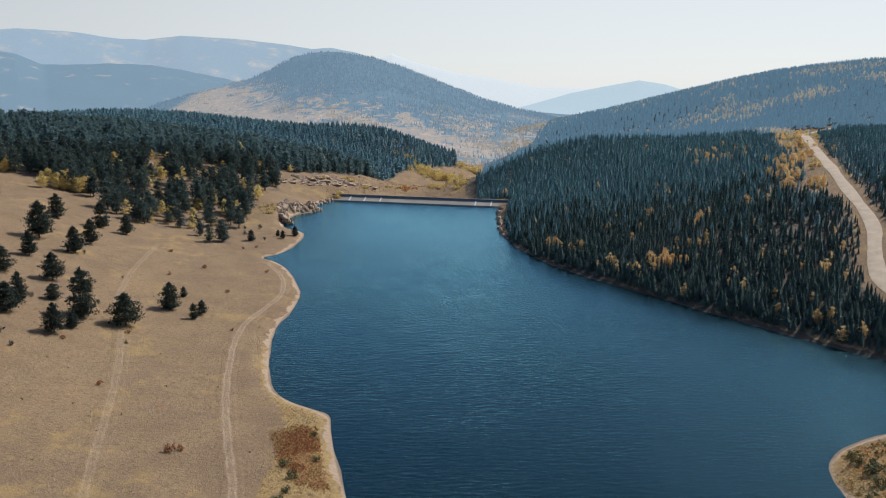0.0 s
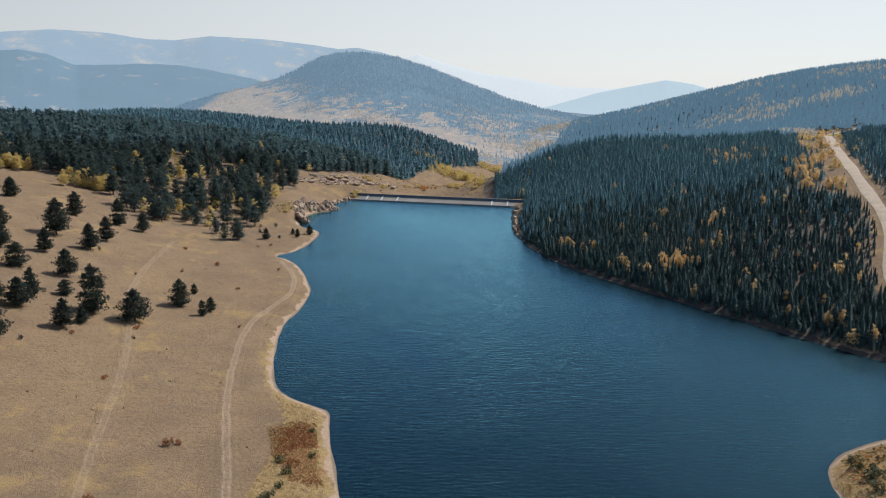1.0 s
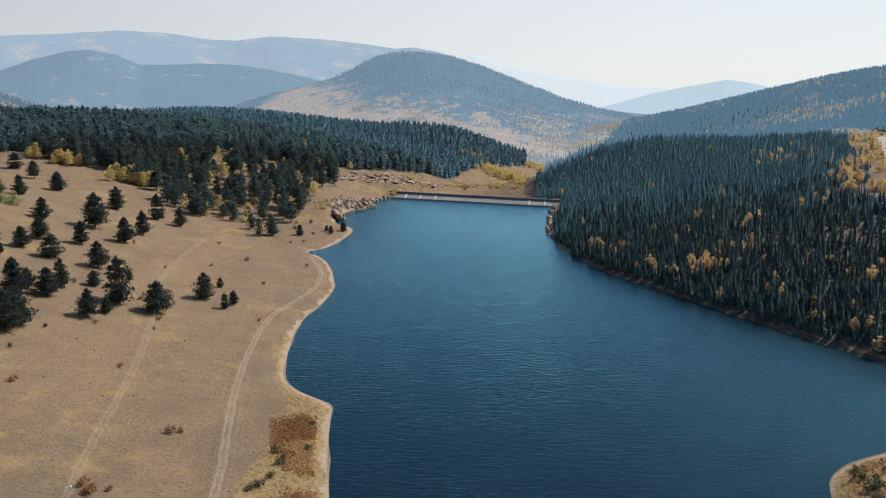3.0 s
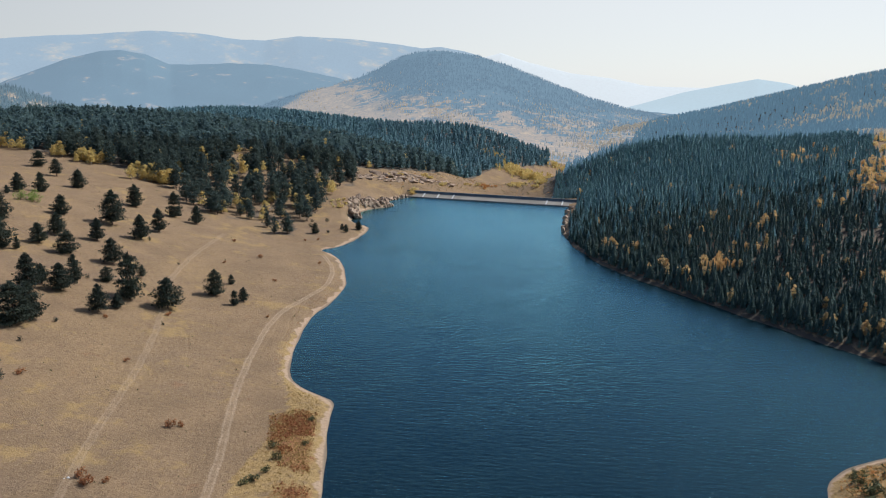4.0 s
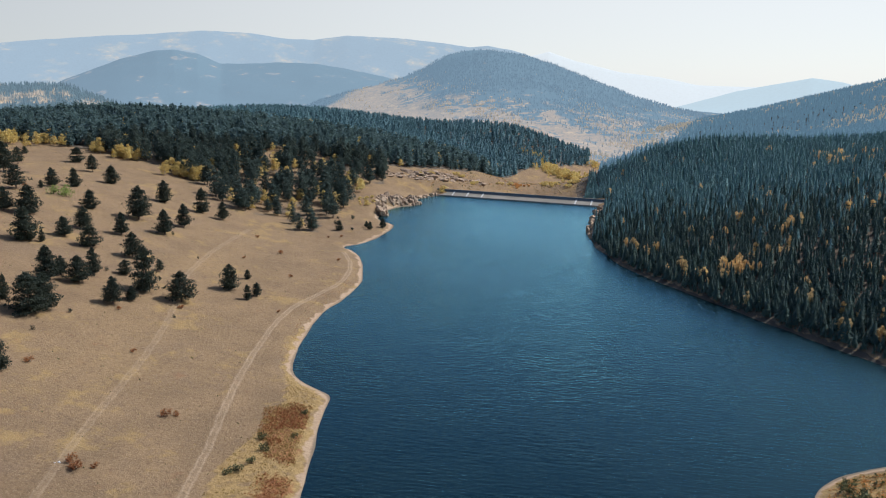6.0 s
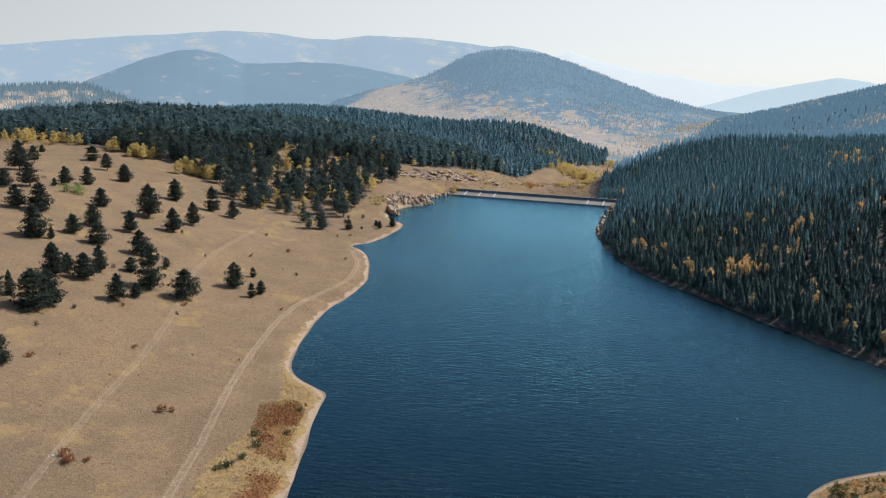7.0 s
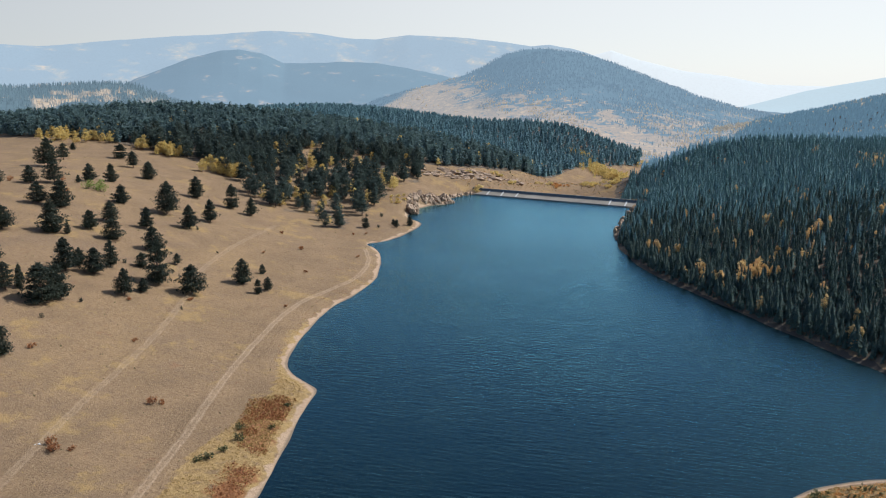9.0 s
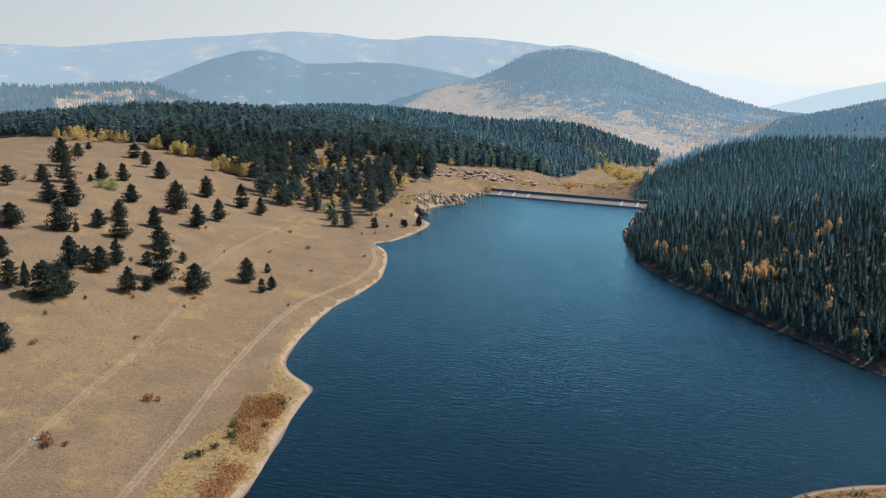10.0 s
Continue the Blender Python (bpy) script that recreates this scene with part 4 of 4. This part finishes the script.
# golden aspens: x, y, spread, how many
NEAR_GROVES = [(93, 350, 10, 22), (115, 363, 4, 3), (51, 408, 6, 7), (119, 281, 4, 4), (129, 268, 7, 11), (123, 400, 5, 4), (181, 560, 14, 13), (189, 604, 9, 12), (207, 573, 9, 12), (200, 478, 9, 12), (212, 502, 11, 14), (187, 438, 6, 6), (228, 520, 6, 6), (247, 563, 7, 8), (262, 620, 8, 8), (196, 430, 6, 6), (160, 420, 12, 5), (100, 420, 16, 6), (140, 480, 20, 7), (80, 470, 16, 4), (150, 330, 12, 5), (60, 392, 5, 4), (72, 362, 5, 4), (-253, 492, 10, 18), (-240, 486, 7, 14), (-303, 506, 8, 16), (-330, 513, 10, 10), (-415, 524, 30, 40), (-375, 519, 14, 14), (-244, 586, 9, 6), (-224, 705, 9, 6), (-170, 470, 14, 5), (-150, 540, 16, 7), (-179, 637, 14, 5), (-243, 706, 14, 6), (-177, 572, 14, 6), (-222, 543, 14, 8)]
rng = np.random.RandomState(29)
FAR_ASPENS = {True: [], False: []}
for gx, gy, spread, number in NEAR_GROVES:
    for _ in range(number):
        x, y = gx + rng.normal() * spread * 0.6, gy + rng.normal() * spread * 0.6
        if shore_distance(np.array([x]), np.array([y]))[0] > 3:
            if y > 535 or x < -350:
                FAR_ASPENS[gx > 0].append((x, y))
            elif gx > 0:
                ASPEN.plant(x, y, rng.uniform(3.4, 6.8), rng, "golden autumn aspen among dark spruces", "tree", "autumn aspens on the east bank", rng.uniform(0.85, 1.3))
            else:
                PALE_ASPEN.plant(x, y, rng.uniform(5.5, 10.5), rng, "pale yellow autumn aspen beside the pine woods", "tree", "autumn aspens by the meadow", rng.uniform(1.1, 1.6))
for x, y in [(89, 434), (88, 389), (121, 393), (119, 369), (117, 430), (130, 436), (132, 361), (133, 336), (123, 296), (115, 290), (127, 289), (134, 288), (134, 280), (134, 272), (139, 258), (153, 301), (172, 469), (66, 363), (73, 353), (78, 349), (81, 340), (111, 313), (94, 317), (96, 358), (104, 367), (108, 362)]:
    ASPEN.plant(x, y, rng.uniform(4.2, 6.4), rng, "pale golden aspen standing above dark spruces", "tree", "autumn aspens on the east bank", rng.uniform(0.55, 0.85))
for gx, gy, number in ((185, 584, 16), (201, 554, 10), (193, 459, 16), (196, 475, 10)):
    FAR_ASPENS[True] += [(gx + rng.normal() * 6, gy + rng.normal() * 5) for _ in range(number)]
for x, y in zip(*scatter(EAST_WOOD, 40, 300, 260, 700, 19, 57)):
    if rng.uniform() < 0.2 and shore_distance(np.array([x]), np.array([y]))[0] > 4:
        if y > 535:
            FAR_ASPENS[True].append((x, y))
        else:
            ASPEN.plant(x, y, rng.uniform(4.5, 7.5), rng, "single golden aspen among dark spruces", "tree", "autumn aspens on the east bank", rng.uniform(0.6, 1.0))
X, Y = scatter(WEST_WOOD, -430, -60, 440, 900, 24, 36)
FAR_ASPENS[False] += list(zip(X, Y))
for east, leaf, label in ((True, GOLD, "golden aspens between spruces near the road"), (False, PALE_GOLD, "pale yellow aspens in and beside the pine woods")):
    P = np.array(FAR_ASPENS[east])
    plant_stuff("aspens", [pine_crown(190 + k, 26, 14, 0.05, 0.16, 0.24) for k in range(4)], P[:, 0], P[:, 1], rng.uniform(4, 8.5, len(P)) * (0.85 if east else 1.3), leaf, label, 25, 1.2)
FAR_GROVES = [(-507, 1134, 22, 22), (-460, 1213, 22, 20), (-32, 991, 16, 50), (-11, 967, 20, 60), (-47, 1044, 12, 24), (-70, 1083, 10, 16), (19, 1184, 16, 30), (-325, 894, 16, 16), (-174, 842, 16, 10)]
# the ridge groves also emit a little, as painted haze
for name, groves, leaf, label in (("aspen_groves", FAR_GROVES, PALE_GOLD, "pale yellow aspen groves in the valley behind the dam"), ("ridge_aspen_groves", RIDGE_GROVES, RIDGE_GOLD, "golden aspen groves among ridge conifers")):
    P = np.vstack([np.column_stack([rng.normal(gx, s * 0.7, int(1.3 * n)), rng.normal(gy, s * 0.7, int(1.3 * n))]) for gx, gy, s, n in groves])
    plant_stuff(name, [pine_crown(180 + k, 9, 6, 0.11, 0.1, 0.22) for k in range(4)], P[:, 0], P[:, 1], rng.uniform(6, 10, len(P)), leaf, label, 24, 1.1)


# ---- shrubs, grass and rocks ----
def bush_kind(name, leaf, seed, count=26, size=0.10):
    def make():
        r = np.random.RandomState(seed)
        c = np.column_stack([r.uniform(-0.42, 0.42, (9, 2)), r.uniform(0.25, 0.75, 9)])
        root = new(name)
        mesh_object("foliage", *sprays(r, c, np.full((9, 3), 0.26), count, size), leaf, smooth=False, parent=root)
        stems = [tube(np.array([(0, 0, -0.1), (x * 0.6, y * 0.6, z * 0.6), (x, y, z)]), (0.03, 0.02, 0.008), 4) for x, y, z in c[:5]]
        mesh_object("stems", *merge(stems), BARK, parent=root)
        return root
    return make


RED_BUSH, GREEN_BUSH = Kind([bush_kind("bush", RUST, 200 + k) for k in range(3)]), Kind([bush_kind("bush", OLIVE, 210 + k) for k in range(3)])
YOUNG_PINE = Kind([bush_kind("young_pine", PINE, 220 + k, 34, 0.07) for k in range(2)])
LIME_BUSH = Kind([bush_kind("young_aspen", LIME, 230, 40, 0.07)])
RED_SPOTS = [(-72, 171, 2.2), (-70, 172, 1.5), (-77, 140, 2.0), (-74, 138, 2.3), (-71, 140, 1.3), (-120, 180, 1.7), (-104, 205, 1.3), (-120, 354, 2.2), (-93, 362, 1.5), (-113, 249, 1.6), (-127, 232, 1.3), (-84, 269, 1.2), (-240, 330, 2.4), (-262, 352, 2.2), (-275, 330, 2.6), (-222, 268, 2.2), (-210, 262, 1.8), (-145, 380, 1.6), (-128, 330, 1.4), (-99, 316, 1.3), (-112, 420, 1.6), (-118, 415, 1.4)]
rng = np.random.RandomState(71)
for x, y, h in RED_SPOTS:
    RED_BUSH.plant(x, y, h, rng, "small rust-red autumn bush in dry grass", "bush", "red bushes", rng.uniform(0.9, 1.3), 0.05)
for x, y, h in [(-44, 169, 2.0), (-41, 163, 2.2), (-41, 156, 1.8), (-42, 152, 1.9), (-44, 150, 1.6), (-40, 187, 1.7), (-37, 173, 1.5), (93, 171, 2.6), (94, 165, 2.8), (92, 159, 2.4), (95, 168, 2.2), (93, 175, 2.0), (62, 392, 3), (72, 366, 3)]:
    GREEN_BUSH.plant(x, y, h, rng, "olive-green bush among red willow scrub by the lake", "bush", "green bushes", rng.uniform(0.9, 1.3), 0.05)
for x, y, h in [(-135, 218, 2.0), (-133, 198, 1.9), (-167, 335, 2.3), (-110, 239, 1.6), (-152, 262, 2.0), (-160, 300, 2.2), (-140, 310, 1.5), (-172, 330, 2.2), (-112, 440, 2.4), (-126, 450, 3.0), (-122, 470, 3.2), (-130, 465, 2.5)]:
    YOUNG_PINE.plant(x, y, h, rng, "young dark green pine on dry ground", "tree", "young pines", rng.uniform(0.6, 0.8), 0.05)
for x, y, h in [(-238, 351, 5.5), (-241, 347, 5.0), (-234, 349, 4.5)]:
    LIME_BUSH.plant(x, y, h, rng, "young aspen still fading green on the meadow", "tree", "young aspens", rng.uniform(0.9, 1.1), 0.05)


WILLOW, FLAME = Kind([bush_kind("willow_bush", PALE_GOLD, 240 + k, 30, 0.10) for k in range(3)]), Kind([bush_kind("willow_bush", ORANGE, 250 + k, 30, 0.10) for k in range(2)])
for gx, gy, spread, number in [(4, 726, 9, 14), (-16, 735, 9, 14), (-61, 715, 7, 5), (-93, 679, 6, 5), (-93, 613, 2, 4), (-116, 644, 6, 4), (-77, 671, 6, 3)]:
    for _ in range(number):
        WILLOW.plant(gx + rng.normal() * spread * 0.6, gy + rng.normal() * spread * 0.6, rng.uniform(1.6, 3.6), rng, "yellow willow bush on dry ground behind the dam", "bush", "willows behind the dam", rng.uniform(1.0, 1.5), 0.1)
for x, y in [(-124, 508), (-127, 514), (-123, 517), (-129, 521), (-126, 526), (-131, 512), (-128, 506), (-133, 519)]:
    WILLOW.plant(x, y, rng.uniform(1.6, 2.8), rng, "pale yellow willow bush on top of the cliff", "bush", "willows on the cliff", rng.uniform(1.0, 1.4), 0.1)
X, Y = scatter(CLEARING, 180, 390, 410, 800, 11, 94, 60)
for x, y in zip(X, Y):
    WILLOW.plant(x, y, rng.uniform(1.5, 3.4), rng, "yellow willow bush in the clearing by the road", "bush", "willows by the road", rng.uniform(1.0, 1.5), 0.1)
for _ in range(12):
    FLAME.plant(-42 + rng.normal() * 6, 718 + rng.normal() * 5, rng.uniform(1.5, 3.2), rng, "orange willow bush on dry ground behind the dam", "bush", "orange willows behind the dam", rng.uniform(1.0, 1.5), 0.1)


def tufts(name, outline, number, sizes, material, label, seed, shore=3.0, blades=5, share=-0.45, feather=0.5):
    r = np.random.RandomState(seed)
    o = np.array(outline)
    X, Y = r.uniform(o[:, 0].min(), o[:, 0].max(), number * 3), r.uniform(o[:, 1].min(), o[:, 1].max(), number * 3)
    keep = inside_outline(X, Y, outline) & (shore_distance(X, Y) > shore) & (line_distance(X, Y, SHORE_TRACK) > 1.7) & (ripple(X, Y, 4, seed) > share) & (r.uniform(0, 1, 3 * number) < 0.1 + 0.9 * depth_inside(X, Y, outline, feather))
    X, Y = X[keep][:number], Y[keep][:number]
    shapes = [sprays(np.random.RandomState(seed + k), [(0, 0, 0.4)], [(0.5, 0.5, 0.4)], blades, 0.34) for k in range(4)]
    ob = plant_stuff(name, shapes, X, Y, r.uniform(*sizes, len(X)), material, label, seed)
    ob["category"] = "scrub"


BEHIND = [(-128, 612), (-95, 620), (-40, 598), (40, 580), (28, 700), (24, 800), (-10, 900), (-60, 820), (-95, 715), (-120, 665)]
tufts("valley_grass", BEHIND, 2600, (0.5, 1.1), OCHRE, "dry grass behind the dam", 91, 3.0, 4)
tufts("valley_shrubs", BEHIND, 700, (0.7, 1.7), OLIVE, "low dark shrubs behind the dam", 92, 3.0, 6)
tufts("valley_red_shrubs", BEHIND, 500, (0.7, 1.5), ORANGE, "orange-brown shrubs behind the dam", 93, 3.0, 6)
tufts("red_scrub", THICKET, 4600, (0.25, 0.75), RUST, "rust-red willow scrub beside the beach", 81, 4.0, share=-0.15, feather=5.0)
tufts("lower_red_scrub", LOWER_THICKET, 1500, (0.25, 0.65), RUST, "rust-red willow scrub near the spit of beach", 89, 3.5, share=-0.1, feather=4.0)
tufts("thicket_grass", THICKET, 2800, (0.25, 0.6), OCHRE, "ochre grass among the red scrub", 87, 4.0)
tufts("ochre_grass", FRINGE, 6500, (0.2, 0.55), OCHRE, "tall ochre grass along the beach", 82, 3.4)
tufts("shore_scrub", SHORE_STRIP, 900, (0.25, 0.65), RUST, "low rust-brown scrub above the beach", 95, 2.6, 4)
tufts("shore_grass", SHORE_STRIP, 1500, (0.2, 0.5), OCHRE, "ochre grass above the narrow beach", 96, 2.4, 4)
tufts("meadow_tufts", MEADOW, 9000, (0.18, 0.5), OCHRE, "dry grass tufts on the meadow", 83, 6.0, 3)
tufts("sagebrush", MEADOW, 900, (0.3, 0.75), OLIVE, "low dark sagebrush dotted over the meadow", 84, 6.0, 4)
tufts("spit_scrub", SPIT, 2600, (0.3, 0.9), ORANGE, "orange-brown scrub on the sandy spit", 85, 2.8)
tufts("spit_bushes", SPIT, 260, (0.8, 1.8), OLIVE, "olive bushes on the sandy spit", 88, 4.5)
tufts("spit_grass", SPIT, 2600, (0.4, 0.9), OCHRE, "ochre grass on the sandy spit", 86, 2.2)


def boulder(parent, x, y, z, sx, sy, sz, seed, material=ROCK, name="boulder"):
    """A blocky, cracked rock."""
    bm = bmesh.new()
    bmesh.ops.create_icosphere(bm, subdivisions=2, radius=1)
    r = random.Random(seed)
    planes = [(Vector((r.uniform(-1, 1), r.uniform(-1, 1), r.uniform(-0.6, 1))).normalized(), r.uniform(0.38, 0.75)) for _ in range(9)]
    for v in bm.verts:
        for n, d in planes:
            over = v.co.dot(n) - d
            if over > 0:
                v.co -= n * over
        v.co *= 1 + 0.10 * noise.noise(v.co * 2.6 + Vector((seed, 0, 0)))
    turn = Matrix.Rotation(r.uniform(0, 6.28), 3, "Z")
    for v in bm.verts:
        c = turn @ v.co
        v.co = Vector((x + c.x * sx, y + c.y * sy, z + c.z * sz))
    return part(name, bm, material, parent)


def outcrop(label, line, size, rows, number, seed, flat=1.0):
    """Rocks heaped along a line, higher inland."""
    root, r = new("rock_outcrop"), random.Random(seed)
    p, side = smooth_line(line, 1.0)
    for k in range(number):
        i = min(len(p) - 1, int(len(p) * (k + r.random()) / number))
        row = k % rows
        out = -side[i] * (0.3 + 1.7 * row + r.uniform(-0.8, 0.8)) * flat ** 2
        s = size * r.choice((0.5, 0.7, 0.9, 1.2, 1.7))
        boulder(root, p[i][0] + out[0], p[i][1] + out[1], max(1.5 * row / flat ** 3, spot(p[i][0] + out[0], p[i][1] + out[1])) + r.uniform(-0.4, 0.4), s * flat, s * r.uniform(0.7, 1.1) * flat ** 0.5, s * r.uniform(0.8, 1.5) / flat, seed * 50 + k)
    tagged(root, label, "rock")


outcrop("pale sunlit granite cliff at the water's edge", [(-109, 506), (-114, 516), (-117, 526), (-118, 533)], 1.7, 4, 90, 3)
outcrop("broken brown granite point running into the lake", [(-119, 534), (-113, 546), (-103, 553), (-100, 560), (-105, 567)], 1.6, 4, 130, 4)
outcrop("dark shaded rocks beside the dam", [(-108, 574), (-108, 584), (-101, 596), (-96, 604)], 1.3, 2, 26, 5)
outcrop("dark rocks at the foot of the wooded point", [(34, 562), (29, 548), (28, 524), (27, 500), (26, 474), (29, 448)], 1.7, 1, 22, 6)
outcrop("rock ledges on the bare slope above the dam", [(-128, 628), (-110, 645), (-92, 662), (-70, 682)], 1.9, 3, 70, 7, 1.7)
outcrop("rock ledges under the pines", [(-140, 606), (-122, 622), (-100, 640), (-86, 660)], 1.8, 3, 60, 8, 1.7)


def loose_stone(x, y, size, seed):
    """A pale stone lying in the grass."""
    root = new("stone")
    boulder(root, x, y, spot(x, y) + 0.15 * size, size, 0.8 * size, 0.6 * size, seed, PALE_CONCRETE, "rock")
    tagged(root, "small pale weathered stone beside a red bush", "rock", "pale stones on the meadow")


for x, y, size, seed in [(-78.5, 138.5, 0.55, 301), (-79.3, 137.9, 0.35, 302)]:
    loose_stone(x, y, size, seed)


# ---- by the road ----
def utility_pole(x, y):
    root = new("utility_pole")
    bm = bmesh.new()
    bmesh.ops.create_cone(bm, cap_ends=True, segments=8, radius1=0.17, radius2=0.12, depth=11, matrix=Matrix.Translation((x, y, spot(x, y) + 5)))
    part("pole", bm, BARK, root)
    part("cross_arm", prism([(0.08, 0.1), (-0.08, 0.1), (-0.08, -0.1), (0.08, -0.1)], (x - 1.2, y, spot(x, y) + 9.8), (x + 1.2, y, spot(x, y) + 9.8)), BARK, root)
    tagged(root, "brown wooden utility pole beside the gravel road", "pole")


utility_pole(322, 735)


# ---- far hills ----
def crest_line(points, u):
    p = np.array(points, float)
    k = np.linspace(0, 1, len(p))
    return np.stack([np.interp(u, k, p[:, i]) for i in range(3)], -1)


def hill_range(name, crest, foot, depth, back, rows, cols, material, label, seed, rough, bow=None):
    """A far range: its crest, sloping down towards the lake to a foot and away behind."""
    u, v = np.meshgrid(np.linspace(0, 1, cols), np.linspace(-1, 1, rows))
    c = crest_line(crest, u)
    away = c[..., :2] / np.linalg.norm(c[..., :2], axis=-1)[..., None]
    run = np.where(v < 0, v * depth, v * back)
    fall = np.where(v < 0, 1 - np.abs(v) ** 1.15, 1 - np.abs(v) ** 1.5)
    if bow:
        fall = np.where(v < 0, (1 - np.abs(v)) ** bow, fall)
    X, Y = c[..., 0] + away[..., 0] * run, c[..., 1] + away[..., 1] * run
    Z = foot + (c[..., 2] - foot) * fall
    Z += rough * (0.5 + np.abs(v)) * np.minimum(1, 3 * np.abs(v)) * ripple(X, Y, 120, seed) * 2 + 0.35 * rough * ripple(X, Y, 32, seed + 1)
    ob = mesh_object(name, np.stack([X, Y, Z], -1).reshape(-1, 3), grid_faces(rows, cols), material)
    tagged(ob, label, "mountain", kind="structure")
    return X, Y, Z


# every backdrop slope and its trees carry haze as emission
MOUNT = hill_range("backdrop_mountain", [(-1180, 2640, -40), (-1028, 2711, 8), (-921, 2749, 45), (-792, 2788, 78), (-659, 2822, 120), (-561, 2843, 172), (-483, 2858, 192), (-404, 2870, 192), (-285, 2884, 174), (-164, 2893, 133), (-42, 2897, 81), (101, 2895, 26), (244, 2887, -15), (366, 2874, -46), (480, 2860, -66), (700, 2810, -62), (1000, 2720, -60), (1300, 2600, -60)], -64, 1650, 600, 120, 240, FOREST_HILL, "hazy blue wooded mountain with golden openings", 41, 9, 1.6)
hill_range("backdrop_hill", [(-2700, 2560, -40), (-2420, 2878, -5), (-2268, 3003, 103), (-2087, 3136, 189), (-1960, 3219, 227), (-1896, 3259, 232), (-1809, 3310, 214), (-1720, 3358, 168), (-1604, 3418, 170), (-1485, 3474, 174), (-1339, 3536, 168), (-1189, 3592, 141), (-1037, 3642, 106), (-882, 3685, 65), (-600, 3750, -60)], -60, 900, 400, 40, 160, FAR_HILL, "wooded hills with pale rock faces, glowing blue for haze", 43, 8)
hill_range("backdrop_range", [(-3700, 2700, 250), (-3299, 3139, 282), (-3094, 3347, 271), (-2814, 3591, 306), (-2582, 3765, 329), (-2409, 3882, 340), (-2158, 4031, 362), (-1923, 4153, 347), (-1780, 4218, 322), (-1632, 4280, 315), (-1452, 4347, 339), (-1177, 4434, 324), (-929, 4496, 293), (-789, 4525, 270), (-681, 4544, 278), (-526, 4567, 248), (-250, 4590, 150)], -60, 900, 200, 40, 180, RANGE, "mountain range behind the hills, glowing pale blue for haze", 45, 7)
hill_range("backdrop_faint_range", [(-526, 4590, 200), (-342, 4600, 245), (-189, 4610, 191), (52, 4620, 128), (283, 4620, 96), (481, 4600, 50), (916, 4540, 35), (1500, 4400, 0)], -60, 300, 100, 16, 120, GHOST, "faint far ridge, glowing pale for smoke haze", 47, 3)
hill_range("backdrop_east_hill", [(200, 4000, -80), (282, 3987, -56), (394, 3977, -29), (586, 3954, 26), (721, 3931, 53), (904, 3893, 87), (1033, 3861, 65), (1185, 3816, 11), (1400, 3750, -60)], -70, 500, 200, 24, 100, EAST_RANGE, "hill beyond the valley, glowing pale blue for haze", 49, 3)
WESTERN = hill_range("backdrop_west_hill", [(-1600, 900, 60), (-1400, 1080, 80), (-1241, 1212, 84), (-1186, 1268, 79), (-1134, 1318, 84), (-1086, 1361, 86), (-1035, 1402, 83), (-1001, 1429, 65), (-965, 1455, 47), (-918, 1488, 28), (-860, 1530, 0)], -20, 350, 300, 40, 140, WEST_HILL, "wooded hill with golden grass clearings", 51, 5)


def far_trees(name, surface, number, material, label, seed, low, size, band=0):
    """Conifers on a far slope, thickest towards its crest."""
    r = np.random.RandomState(seed)
    X, Y, Z = (a.ravel() for a in surface)
    front = np.arange(len(X)) < len(X) * 0.54
    chance = front * np.maximum(np.clip((Z - low + 0.14 * X + 40 * ripple(X, Y, 60, seed + 9)) / 30, 0.01 + 0.8 * ((ripple(X, Y, 26, seed + 3) > 0.3) & (Z - low + 0.14 * X > -30)), 1), 0.8 * (X < -890)) * (0.25 + (ripple(X, Y, 70, seed) > -0.4))
    if band:
        chance = front * np.exp(-((Z - low + 0.14 * X + 14) / band) ** 2) * (X > -900) * (ripple(X, Y, 38, seed) > 0.1)
    i = r.choice(len(X), number, p=chance / chance.sum())
    x, y = X[i] + r.uniform(-9, 9, number), Y[i] + r.uniform(-9, 9, number)
    v, f = spruce_crown(seed, 3, 3, 0.2)
    h = r.uniform(0.7, 1.2, number) * size
    P = np.stack([x[:, None] + h[:, None] * v[:, 0], y[:, None] + h[:, None] * v[:, 1], Z[i][:, None] - 1 + h[:, None] * v[:, 2]], -1)
    F = (f[None] + (np.arange(number) * len(v))[:, None, None]).reshape(-1, 3)
    ob = mesh_object(name, P.reshape(-1, 3), F, material, smooth=False, normals=np.tile(crown_normals(v, 0.4), (number, 1)))
    layer(ob, "tint", np.repeat(r.uniform(0, 1, number), len(v)))
    tagged(ob, label, "forest", kind="stuff")


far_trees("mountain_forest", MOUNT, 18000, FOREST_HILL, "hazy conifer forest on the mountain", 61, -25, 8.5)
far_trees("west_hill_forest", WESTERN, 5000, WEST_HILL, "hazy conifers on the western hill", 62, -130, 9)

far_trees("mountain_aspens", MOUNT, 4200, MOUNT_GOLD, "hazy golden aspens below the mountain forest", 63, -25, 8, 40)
